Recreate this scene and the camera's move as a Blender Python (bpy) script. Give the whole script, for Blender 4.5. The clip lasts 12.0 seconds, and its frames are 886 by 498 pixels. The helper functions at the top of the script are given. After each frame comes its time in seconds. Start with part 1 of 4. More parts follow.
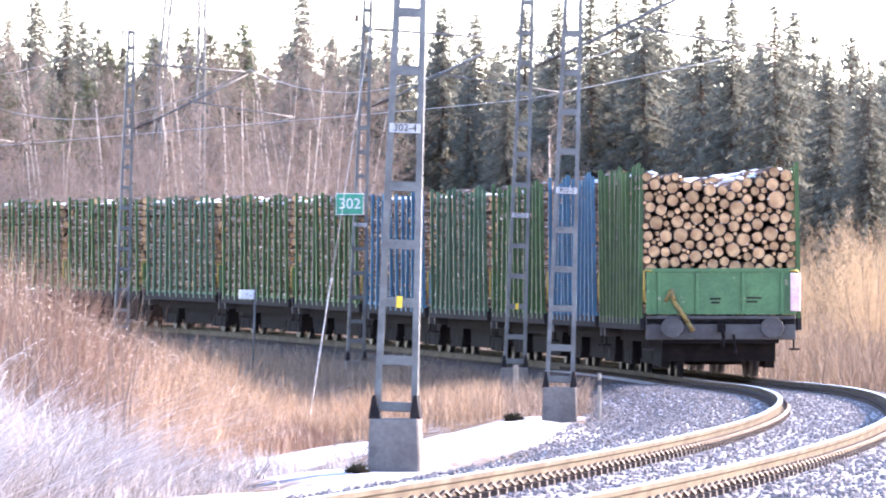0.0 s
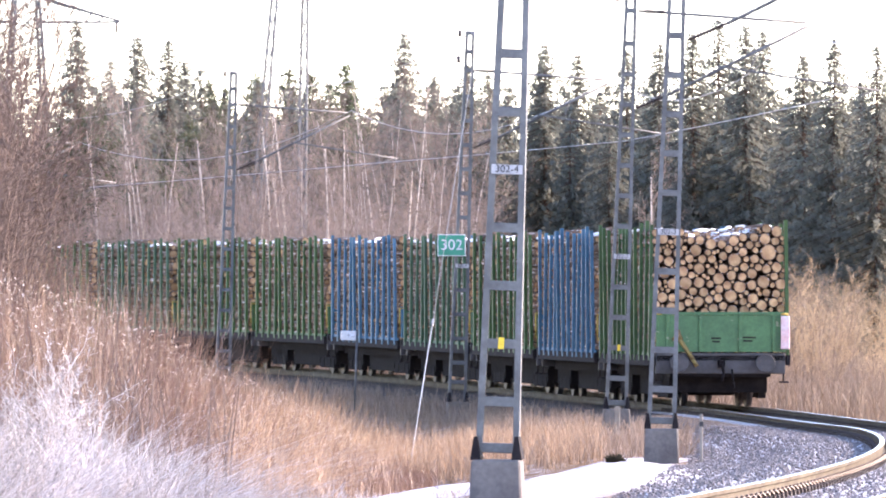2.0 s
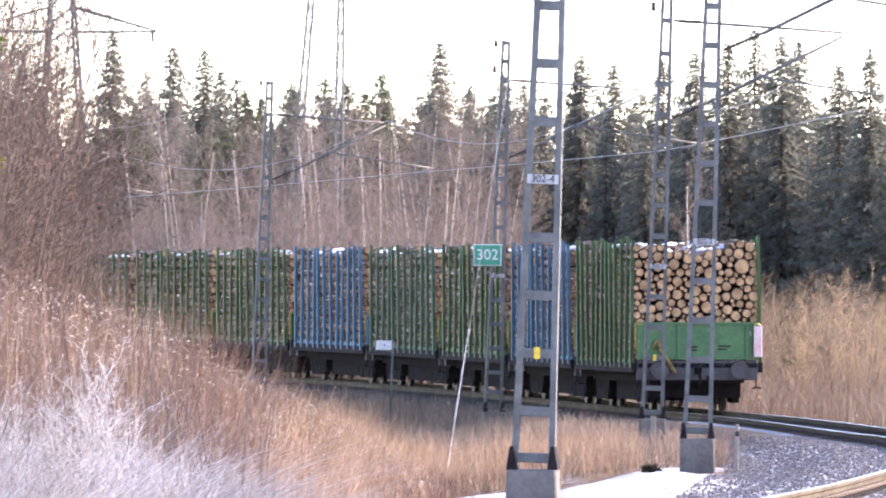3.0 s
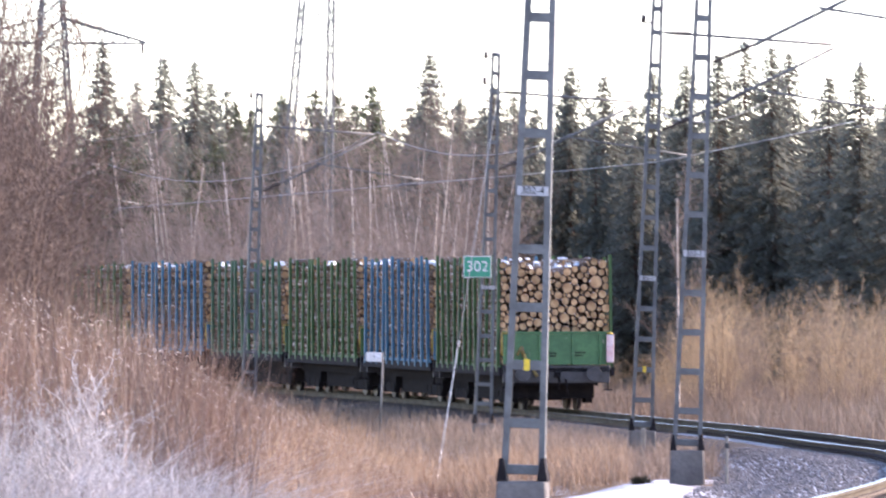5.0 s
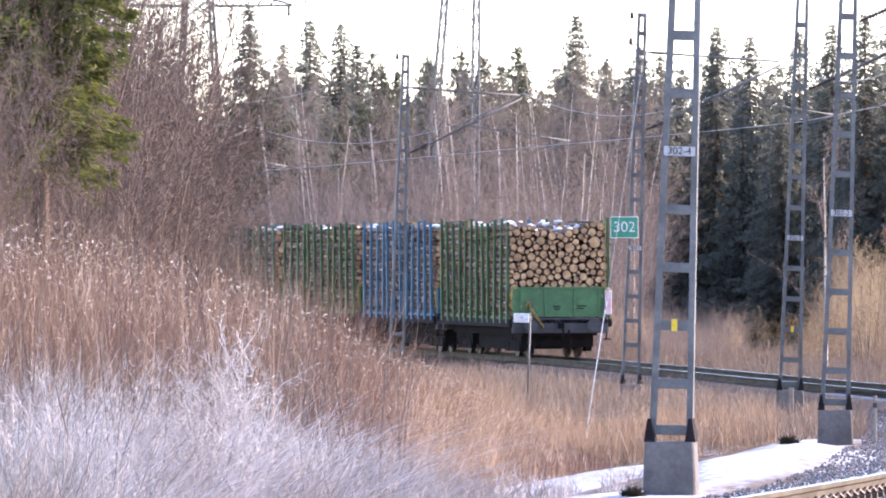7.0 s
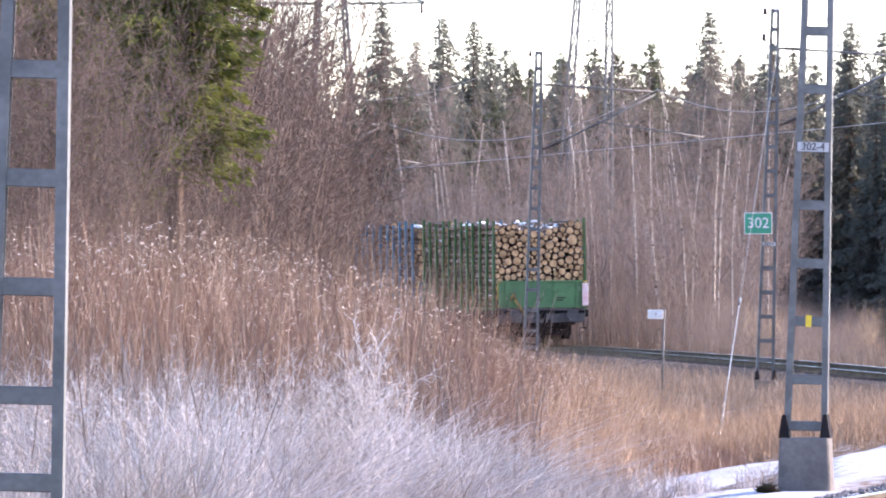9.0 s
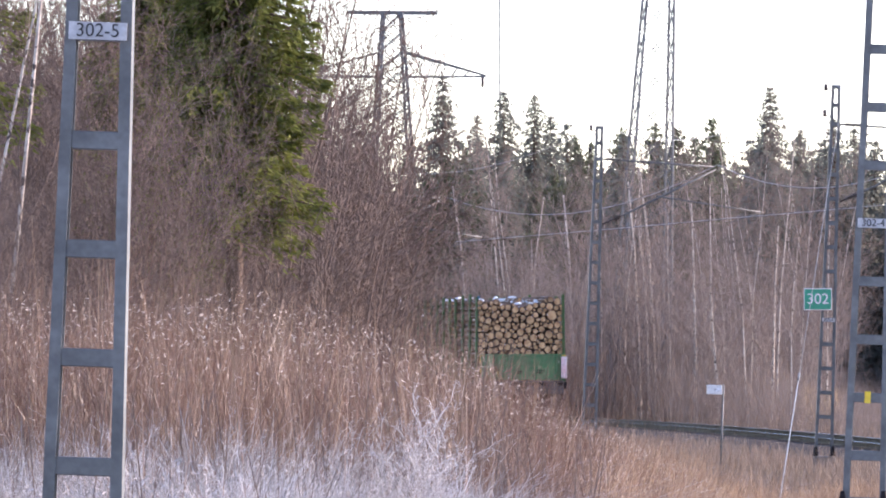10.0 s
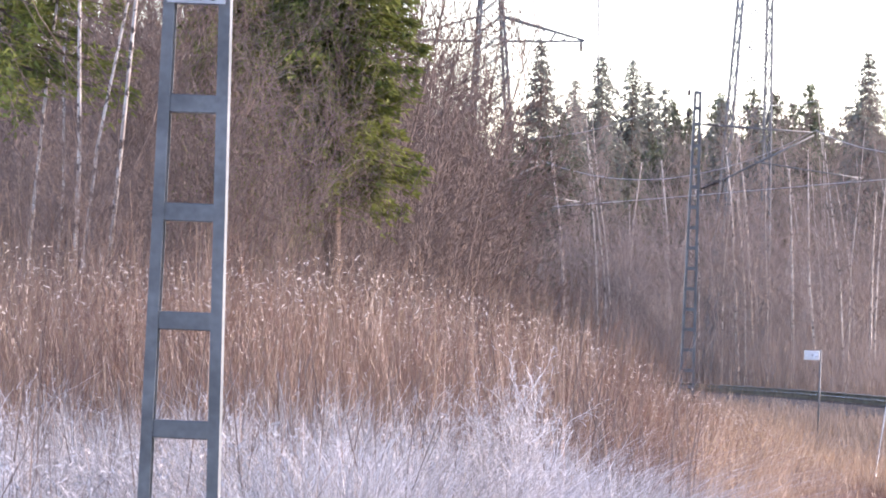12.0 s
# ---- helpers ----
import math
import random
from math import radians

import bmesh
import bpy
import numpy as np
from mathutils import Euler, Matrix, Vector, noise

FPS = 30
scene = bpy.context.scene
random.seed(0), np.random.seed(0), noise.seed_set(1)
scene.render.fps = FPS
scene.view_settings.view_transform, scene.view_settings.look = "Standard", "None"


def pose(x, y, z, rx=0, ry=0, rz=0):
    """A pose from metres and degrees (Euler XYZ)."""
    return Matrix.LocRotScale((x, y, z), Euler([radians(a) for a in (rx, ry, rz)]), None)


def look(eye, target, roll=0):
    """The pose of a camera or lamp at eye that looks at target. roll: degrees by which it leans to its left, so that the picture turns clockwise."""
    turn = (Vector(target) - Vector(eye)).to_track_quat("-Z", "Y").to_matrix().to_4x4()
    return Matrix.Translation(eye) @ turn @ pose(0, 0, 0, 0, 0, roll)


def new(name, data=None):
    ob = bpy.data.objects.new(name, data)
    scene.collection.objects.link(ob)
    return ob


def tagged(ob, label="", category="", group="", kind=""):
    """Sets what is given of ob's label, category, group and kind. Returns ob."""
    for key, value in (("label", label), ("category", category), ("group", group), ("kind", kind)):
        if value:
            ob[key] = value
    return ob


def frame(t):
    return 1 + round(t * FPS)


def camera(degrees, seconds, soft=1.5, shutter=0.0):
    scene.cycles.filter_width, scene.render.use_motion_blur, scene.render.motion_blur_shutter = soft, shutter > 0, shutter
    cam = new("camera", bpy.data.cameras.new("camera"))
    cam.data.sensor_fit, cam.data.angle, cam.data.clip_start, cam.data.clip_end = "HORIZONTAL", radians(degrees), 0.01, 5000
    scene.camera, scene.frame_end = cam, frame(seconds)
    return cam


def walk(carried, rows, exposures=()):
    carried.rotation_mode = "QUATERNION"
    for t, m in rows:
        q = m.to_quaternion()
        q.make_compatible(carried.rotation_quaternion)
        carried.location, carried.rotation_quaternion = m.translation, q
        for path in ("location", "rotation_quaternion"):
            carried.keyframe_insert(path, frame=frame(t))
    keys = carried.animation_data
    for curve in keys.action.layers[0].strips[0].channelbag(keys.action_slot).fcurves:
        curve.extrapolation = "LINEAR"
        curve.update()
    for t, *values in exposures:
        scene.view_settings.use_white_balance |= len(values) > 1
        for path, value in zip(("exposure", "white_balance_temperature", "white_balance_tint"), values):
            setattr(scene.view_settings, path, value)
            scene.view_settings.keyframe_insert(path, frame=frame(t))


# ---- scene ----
# The camera stands still and only turns; its eye is the origin of x and y, and y runs along the first view.
EYE = 2.45
cam = camera(6.19, 12.0, soft=1.9, shutter=0.4)
PAN = [
    (0, 0.0000, 0.0356, 0.000),
    (0.5, 0.3369, 0.0279, -0.007),
    (1, 0.5389, 0.2172, 0.034),
    (1.5, 0.6655, 0.3079, -0.246),
    (2, 0.7121, 0.3235, 0.051),
    (2.5, 0.8261, 0.4330, 0.128),
    (3, 0.9630, 0.3918, 0.061),
    (3.2, 1.1050, 0.3669, 0.044),
    (4.8, 0.8243, 0.3645, 0.157),
    (5, 0.8924, 0.4740, 0.107),
    (5.3, 1.7504, 0.6304, -0.000),
    (5.5, 1.8384, 0.7127, 0.171),
    (6, 1.5924, 0.6632, 0.073),
    (6.5, 1.6975, 0.2314, 0.205),
    (6.7, 1.7486, 0.1957, -0.000),
    (8.3, 2.3720, 0.2408, -0.279),
    (8.5, 2.6514, 0.1930, -0.341),
    (9, 2.8568, 0.1851, -0.371),
    (9.5, 3.3100, 0.4777, -0.255),
    (10, 3.2719, 0.7012, 0.010),
    (10.5, 3.4351, 0.7390, 0.023),
    (11, 3.6865, 0.6774, -0.081),
    (11.5, 3.8553, 0.5515, 0.086),
    (12, 3.9549, 0.4511, 0.233),
]

walk(cam, [(t, pose(0, 0, EYE) @ pose(0, 0, 0, 0, 0, yaw) @ pose(0, 0, 0, 90 + pitch) @ pose(0, 0, 0, 0, 0, roll))
           for t, yaw, pitch, roll in PAN],
     exposures=[(t, 1.94 + e, k, 27) for t, e, k in ((0, 0.80, 6550), (1.0, 0.70, 6750), (2.5, 0.46, 6850), (3.2, 0.32, 6800), (4.8, 0.16, 6600), (5.2, -0.13, 6600), (5.6, -0.43, 6650),
                (6.1, -0.43, 6600), (6.4, 0.19, 6550), (6.7, 0.14, 6550), (8.3, 0.07, 6500), (9.0, 0.05, 6500), (10.0, -0.26, 6500), (10.5, -0.37, 6500), (11.2, -0.09, 6500), (12.0, 0.01, 6500))])

# ---- light ----
SUN_AZ, SUN_EL = 66, 21          # degrees, clockwise from the first view
world = bpy.data.worlds.new("winter_sky")
scene.world = world
world.use_nodes = True
sky = world.node_tree.nodes.new("ShaderNodeTexSky")
sky.sky_type, sky.sun_disc = "NISHITA", False
sky.sun_elevation, sky.sun_rotation = radians(SUN_EL), radians(SUN_AZ)
sky.dust_density, sky.air_density, sky.ozone_density = 0.1, 0.8, 1.0
world.node_tree.links.new(sky.outputs[0], world.node_tree.nodes["Background"].inputs[0])
world.node_tree.nodes["Background"].inputs[1].default_value = 0.15
sun = new("sun", bpy.data.lights.new("sun", "SUN"))
sun.data.energy, sun.data.angle, sun.data.color = 3.45, radians(0.6), (1.0, 0.87, 0.72)
sun.matrix_world = look((0, 0, 60), (-math.sin(radians(SUN_AZ)) * math.cos(radians(SUN_EL)),
                                     -math.cos(radians(SUN_AZ)) * math.cos(radians(SUN_EL)), 60 - math.sin(radians(SUN_EL))))


# ---- materials ----
def mat(name, a, b=None, rough=0.8, metal=0.0, scale=8.0, bump=0.0, stretch=(1, 1, 1), spots=None, spot_at=0.62, vary=0.0, fine=None, spec=0.5, thin=0.0):
    """A worn surface: two colours mixed by noise, fine grain over it, spots of a third colour, bump, a change from piece to piece, and light let through thin leaves."""
    m = bpy.data.materials.new(name)
    m.use_nodes = True
    n, l = m.node_tree.nodes, m.node_tree.links
    bsdf = n["Principled BSDF"]
    bsdf.inputs["Roughness"].default_value, bsdf.inputs["Metallic"].default_value = rough, metal
    bsdf.inputs["Specular IOR Level"].default_value = spec
    co, mp = n.new("ShaderNodeTexCoord"), n.new("ShaderNodeMapping")
    mp.inputs["Scale"].default_value = stretch
    l.new(co.outputs["Object"], mp.inputs[0])

    def noise_at(s, detail=4.0):
        t = n.new("ShaderNodeTexNoise")
        t.inputs["Scale"].default_value, t.inputs["Detail"].default_value = s, detail
        l.new(mp.outputs[0], t.inputs["Vector"])
        return t

    def mixed(fac, c1, c2, lo=None, hi=None):
        x = n.new("ShaderNodeMix")
        x.data_type = "RGBA"
        if lo is not None:
            r = n.new("ShaderNodeMapRange")
            r.inputs[1].default_value, r.inputs[2].default_value = lo, hi
            l.new(fac, r.inputs[0])
            fac = r.outputs[0]
        l.new(fac, x.inputs[0])
        for i, c in ((6, c1), (7, c2)):
            if isinstance(c, tuple):
                x.inputs[i].default_value = (*c, 1)
            else:
                l.new(c, x.inputs[i])
        return x.outputs[2]

    b = b or tuple(c * 0.7 for c in a)
    col = mixed(noise_at(scale).outputs["Fac"], a, b, 0.35, 0.65)
    f = noise_at(scale * (fine or 7), 2.0)
    grain = n.new("ShaderNodeMix")
    grain.data_type, grain.blend_type = "RGBA", "MULTIPLY"
    grain.inputs[0].default_value = 0.45
    l.new(col, grain.inputs[6])
    l.new(f.outputs["Fac"], grain.inputs[7])
    gain = n.new("ShaderNodeMix")
    gain.data_type, gain.blend_type = "RGBA", "MULTIPLY"
    gain.inputs[0].default_value, gain.inputs[7].default_value = 1.0, (1.27, 1.27, 1.27, 1)
    l.new(grain.outputs[2], gain.inputs[6])
    col = gain.outputs[2]
    if spots:
        col = mixed(noise_at(scale * 2.3).outputs["Fac"], col, spots, spot_at, spot_at + 0.06)
    if vary:
        info, hsv, r = n.new("ShaderNodeObjectInfo"), n.new("ShaderNodeHueSaturation"), n.new("ShaderNodeMapRange")
        geo, add = n.new("ShaderNodeNewGeometry"), n.new("ShaderNodeMath")
        l.new(info.outputs["Random"], add.inputs[0])
        l.new(geo.outputs["Random Per Island"], add.inputs[1])
        r.inputs[2].default_value = 2.0
        r.inputs[3].default_value, r.inputs[4].default_value = 1 - vary, 1 + vary
        l.new(add.outputs[0], r.inputs[0])
        l.new(r.outputs[0], hsv.inputs["Value"])
        l.new(col, hsv.inputs["Color"])
        col = hsv.outputs[0]
    l.new(col, bsdf.inputs["Base Color"])
    if thin:
        glow, mixer = n.new("ShaderNodeBsdfTranslucent"), n.new("ShaderNodeMixShader")
        mixer.inputs[0].default_value = thin
        l.new(col, glow.inputs["Color"])
        l.new(bsdf.outputs[0], mixer.inputs[1])
        l.new(glow.outputs[0], mixer.inputs[2])
        l.new(mixer.outputs[0], n["Material Output"].inputs["Surface"])
    if bump:
        bp = n.new("ShaderNodeBump")
        bp.inputs["Strength"].default_value, bp.inputs["Distance"].default_value = bump, 0.02
        l.new(f.outputs["Fac"], bp.inputs["Height"])
        l.new(bp.outputs[0], bsdf.inputs["Normal"])
    return m


GALV = mat("galvanised_steel", (0.155, 0.16, 0.165), (0.095, 0.098, 0.103), 0.55, 0.35, 3, 0.1)
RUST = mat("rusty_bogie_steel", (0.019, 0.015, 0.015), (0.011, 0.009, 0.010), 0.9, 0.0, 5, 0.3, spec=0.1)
WHEEL = mat("worn_wheel_steel", (0.06, 0.05, 0.05), (0.03, 0.027, 0.027), 0.5, 0.6, 6)
GREEN = mat("green_wagon_paint", (0.045, 0.115, 0.027), (0.03, 0.075, 0.021), 0.55, 0.0, 2.5, 0.15, spots=(0.10, 0.09, 0.05), spot_at=0.66, vary=0.15)
PALE_GREEN = mat("pale_green_paint", (0.07, 0.19, 0.07), (0.05, 0.14, 0.055), 0.5, 0.0, 2.5, 0.15, spots=(0.28, 0.30, 0.2), spot_at=0.66)
FADED_GREEN = mat("faded_green_paint", (0.055, 0.125, 0.062), (0.038, 0.09, 0.046), 0.6, 0.0, 2.5, 0.15, spots=(0.11, 0.09, 0.06), spot_at=0.65, vary=0.15)
BLUE = mat("blue_wagon_paint", (0.042, 0.155, 0.25), (0.032, 0.115, 0.19), 0.55, 0.0, 2.5, 0.15, spots=(0.15, 0.11, 0.09), spot_at=0.66, vary=0.12)
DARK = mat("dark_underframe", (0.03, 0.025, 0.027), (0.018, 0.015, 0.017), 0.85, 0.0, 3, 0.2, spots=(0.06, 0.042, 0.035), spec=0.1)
YELLOW = mat("yellow_paint", (0.75, 0.52, 0.03), (0.6, 0.4, 0.03), 0.5, 0, 6)
OCHRE = mat("worn_ochre_paint", (0.30, 0.20, 0.05), (0.15, 0.10, 0.05), 0.7, 0, 6)
WHITE = mat("white_enamel", (0.82, 0.82, 0.82), (0.7, 0.7, 0.72), 0.4, 0, 5)
BEAM = mat("grimy_grey_steel", (0.085, 0.078, 0.082), (0.05, 0.045, 0.048), 0.55, 0.2, 3, 0.2, spots=(0.12, 0.085, 0.065), spot_at=0.66)
HANDRAIL = mat("yellow_handrail_paint", (0.52, 0.36, 0.06), (0.38, 0.25, 0.05), 0.6, 0, 6)
# Pinkish white that paints sunlight on the headboard's right flank.
PINK = mat("worn_marker_panel", (0.80, 0.72, 0.74), (0.75, 0.45, 0.46), 0.35, 0, 2.5)
# White plate turned from the sun: its shade is in the grey colour.
PLATE = mat("weathered_number_plate", (0.50, 0.50, 0.51), (0.38, 0.38, 0.40), 0.6, 0, 5, spec=0.2)
BLACK = mat("black_letters", (0.03, 0.03, 0.035), None, 0.6, 0, 6)
SIGN = mat("green_sign_enamel", (0.02, 0.33, 0.20), (0.018, 0.28, 0.17), 0.35, 0, 3)
BARK = mat("pulpwood_bark", (0.18, 0.108, 0.07), (0.08, 0.052, 0.038), 0.9, 0, 5, 0.6, (0.4, 0.07, 0.4), spots=(0.60, 0.55, 0.53), spot_at=0.59, vary=0.75, spec=0.15)
CUT = mat("cut_log_end", (0.45, 0.28, 0.15), (0.30, 0.155, 0.075), 0.85, 0, 0.6, 0.2, vary=0.7, spec=0.2, spots=(0.30, 0.16, 0.09), spot_at=0.63)
SNOW = mat("snow", (0.86, 0.88, 0.92), (0.80, 0.83, 0.88), 0.65, 0, 0.8, 0.4)
CONCRETE = mat("weathered_concrete", (0.165, 0.15, 0.14), (0.105, 0.095, 0.09), 0.9, 0, 2.5, 0.3, spots=(0.10, 0.095, 0.09), spot_at=0.64)
RAIL = mat("rail_side", (0.125, 0.105, 0.076), (0.08, 0.064, 0.046), 0.85, 0.0, 1.2, 0.1, spec=0.1)
RAIL_TOP = mat("rail_head", (0.62, 0.62, 0.64), (0.5, 0.5, 0.52), 0.25, 0.9, 2)
SLEEPER = mat("frosted_concrete_sleeper", (0.50, 0.50, 0.53), (0.33, 0.32, 0.33), 0.9, 0, 3, 0.3, spots=(0.85, 0.87, 0.92), spot_at=0.55)
POST = mat("weathered_post", (0.30, 0.27, 0.23), (0.22, 0.195, 0.165), 0.9, 0, 5, 0.2)
CLIP = mat("rail_clip_steel", (0.06, 0.05, 0.05), (0.10, 0.07, 0.05), 0.6, 0.5, 9)
CERAMIC = mat("brown_insulator", (0.05, 0.035, 0.03), (0.03, 0.02, 0.02), 0.3, 0, 8)
WIRE = mat("contact_wire", (0.30, 0.29, 0.285), (0.2, 0.19, 0.185), 0.4, 0.6, 4)
STONE = mat("ballast_stone", (0.215, 0.205, 0.21), (0.14, 0.13, 0.135), 0.9, 0, 9, 0.3, spots=(0.46, 0.48, 0.53), spot_at=0.62, vary=0.35, spec=0.1)

# ---- helpers for meshes ----
def box(bm, x0, x1, y0, y1, z0, z1, m=0):
    v = [bm.verts.new((x, y, z)) for z in (z0, z1) for y in (y0, y1) for x in (x0, x1)]
    for q in ((0, 2, 3, 1), (4, 5, 7, 6), (0, 1, 5, 4), (2, 6, 7, 3), (0, 4, 6, 2), (1, 3, 7, 5)):
        bm.faces.new([v[i] for i in q]).material_index = m


def tube(bm, a, b, r0, r1=None, sides=8, m=0, caps=True, cap_m=None):
    a, b = Vector(a), Vector(b)
    r1 = r0 if r1 is None else r1
    d = (b - a).normalized()
    u = d.orthogonal().normalized()
    w = d.cross(u)
    rings = []
    for p, r in ((a, r0), (b, r1)):
        rings.append([bm.verts.new(p + (u * math.cos(k * math.tau / sides) + w * math.sin(k * math.tau / sides)) * r) for k in range(sides)])
    for k in range(sides):
        f = bm.faces.new((rings[0][k], rings[0][(k + 1) % sides], rings[1][(k + 1) % sides], rings[1][k]))
        f.material_index, f.smooth = m, sides > 5
    if caps:
        for ring in (list(reversed(rings[0])), rings[1]):
            bm.faces.new(ring).material_index = m if cap_m is None else cap_m


def bent(bm, pts, r, sides=6, m=0):
    for a, b in zip(pts, pts[1:]):
        tube(bm, a, b, r, r, sides, m)


def mesh_of(name, bm, *mats):
    me = bpy.data.meshes.new(name)
    bmesh.ops.recalc_face_normals(bm, faces=bm.faces)
    bm.to_mesh(me)
    bm.free()
    for m in mats:
        me.materials.append(m)
    return me


def part(name, bm, material, parent, label="", at=None, bevel=0.0):
    if bevel:
        bmesh.ops.bevel(bm, geom=list(bm.edges), offset=bevel, segments=1, affect="EDGES", clamp_overlap=True)
    mats = material if isinstance(material, (list, tuple)) else (material,)
    ob = new(name, bm if isinstance(bm, bpy.types.Mesh) else mesh_of(name, bm, *mats))
    ob.parent = parent
    if at is not None:
        ob.matrix_basis = at
    return tagged(ob, label)


def block(name, dims, material, parent, label="", bevel=0.0):
    bm = bmesh.new()
    box(bm, *dims)
    return part(name, bm, material, parent, label, None, bevel)


def rod(name, a, b, r, material, parent, label="", sides=8):
    bm = bmesh.new()
    tube(bm, a, b, r, r, sides)
    return part(name, bm, material, parent, label)


def thing(name, label, category, m=None, group="", kind="", data=None):
    ob = new(name, data)
    ob.matrix_basis = m if m is not None else Matrix()
    return tagged(ob, label, category, group, kind)


def letters(text, size, material, parent, m, name="lettering"):
    cu = bpy.data.curves.new("text", "FONT")
    cu.body, cu.size, cu.extrude, cu.align_x, cu.align_y = text, size, 0.003, "CENTER", "CENTER"
    ob = new("text", cu)
    bpy.context.view_layer.update()
    me = bpy.data.meshes.new_from_object(ob.evaluated_get(bpy.context.evaluated_depsgraph_get()))
    bpy.data.objects.remove(ob)
    me.materials.clear()
    me.materials.append(material)
    return part(name, me, None, parent, "", m)


def sheet(name, verts, faces, mats, smooth=True):
    me = bpy.data.meshes.new(name)
    verts, faces = np.asarray(verts, dtype=np.float32), np.asarray(faces, dtype=np.int32)
    k = faces.shape[1]
    me.vertices.add(len(verts))
    me.vertices.foreach_set("co", verts.ravel())
    me.loops.add(faces.size)
    me.loops.foreach_set("vertex_index", faces.ravel())
    me.polygons.add(len(faces))
    me.polygons.foreach_set("loop_start", np.arange(0, faces.size, k, dtype=np.int32))
    me.polygons.foreach_set("use_smooth", np.full(len(faces), smooth))
    me.update(calc_edges=True)
    me.validate()
    for m in mats:
        me.materials.append(m)
    return me


# ---- the line of the railway ----
LINE = np.polyfit([0, 55, 108, 175, 220, 260, 305, 350, 400], [-7.3, 0.67, 5.0, 5.7, 2.4, -4.2, -14.5, -29, -50], 4)


def line_x(y):
    y = np.asarray(y, dtype=float)
    yc = np.clip(y, -10, 400)
    return np.polyval(LINE, yc) + np.polyval(np.polyder(LINE), yc) * (y - yc)


def line_z(y):
    """Height of the rail heads: a shallow dip, rising towards the eye."""
    y = np.asarray(y, dtype=float)
    return 0.0095 * 25 * np.logaddexp(0, (150 - y) / 25) - 0.31 * np.exp(-((y - 220) / 55) ** 2) - 0.085 * np.exp(-((y - 168) / 22) ** 2)


_Y = np.arange(-20, 520.1, 0.5)
_S = np.concatenate([[0], np.cumsum(np.hypot(np.diff(line_x(_Y)), np.diff(_Y)))])


def on_line(s):
    y = float(np.interp(s, _S, _Y))
    return Vector((float(line_x(y)), y, float(line_z(y))))


def along(y):
    return float(np.interp(y, _Y, _S))


def ground_z(x, y):
    x, y = np.asarray(x, dtype=float), np.asarray(y, dtype=float)
    u = x - line_x(y)
    prof = np.interp(u, [-80, -16, -9, -6.2, -5, -3.8, -3.0, -2.1, 2.1, 3.2, 5, 10, 60], [-1.3, -1.3, -1.15, -0.75, -0.58, -0.52, -0.45, -0.19, -0.19, -0.5, -0.7, -0.9, -0.9])
    mound = 0.30 * np.exp(-((u + 4.6) / 1.0) ** 2 - ((y - 116) / 9) ** 2) + 0.10 * np.exp(-((u + 5.2) / 0.7) ** 2 - ((y - 106) / 4) ** 2)
    lumps = 0.05 * (np.sin(x * 1.3 + y * 0.31) + np.sin(y * 0.47 - x * 0.7)) * np.clip((np.abs(u) - 3.2) / 2, 0, 1)
    return line_z(y) + prof + mound + lumps


# ---- ground, ballast and track ----
def ground_material():
    """Snow where the snow attribute and noise say so, frozen brown grass litter elsewhere, grey ballast by the track."""
    m = bpy.data.materials.new("snowy_ground")
    m.use_nodes = True
    n, l = m.node_tree.nodes, m.node_tree.links
    bsdf = n["Principled BSDF"]
    bsdf.inputs["Roughness"].default_value = 0.95
    bsdf.inputs["Specular IOR Level"].default_value = 0.08
    co = n.new("ShaderNodeTexCoord")

    def tex(s, d=5.0):
        t = n.new("ShaderNodeTexNoise")
        t.inputs["Scale"].default_value, t.inputs["Detail"].default_value = s, d
        l.new(co.outputs["Object"], t.inputs["Vector"])
        return t.outputs["Fac"]

    def ramp(fac, lo, hi):
        r = n.new("ShaderNodeMapRange")
        r.inputs[1].default_value, r.inputs[2].default_value = lo, hi
        l.new(fac, r.inputs[0])
        return r.outputs[0]

    def mixed(fac, a, b):
        x = n.new("ShaderNodeMix")
        x.data_type = "RGBA"
        l.new(fac, x.inputs[0])
        for i, c in ((6, a), (7, b)):
            if isinstance(c, tuple):
                x.inputs[i].default_value = (*c, 1)
            else:
                l.new(c, x.inputs[i])
        return x.outputs[2]

    def attr(name):
        a = n.new("ShaderNodeAttribute")
        a.attribute_name = name
        return a.outputs["Fac"]

    litter = mixed(ramp(tex(1.5), 0.35, 0.65), (0.24, 0.15, 0.08), (0.12, 0.08, 0.05))
    gravel = mixed(ramp(tex(14), 0.4, 0.6), (0.095, 0.080, 0.073), (0.045, 0.038, 0.035))
    base = mixed(attr("gravel"), litter, gravel)
    white = mixed(tex(0.7), (0.76, 0.80, 0.87), (0.62, 0.68, 0.79))
    s = n.new("ShaderNodeMath")
    s.operation = "ADD"
    l.new(attr("snow"), s.inputs[0])
    l.new(tex(5.0), s.inputs[1])
    l.new(mixed(ramp(s.outputs[0], 0.86, 1.16), base, white), bsdf.inputs["Base Color"])
    b = n.new("ShaderNodeBump")
    b.inputs["Strength"].default_value, b.inputs["Distance"].default_value = 0.6, 0.05
    l.new(tex(9), b.inputs["Height"])
    l.new(b.outputs[0], bsdf.inputs["Normal"])
    return m


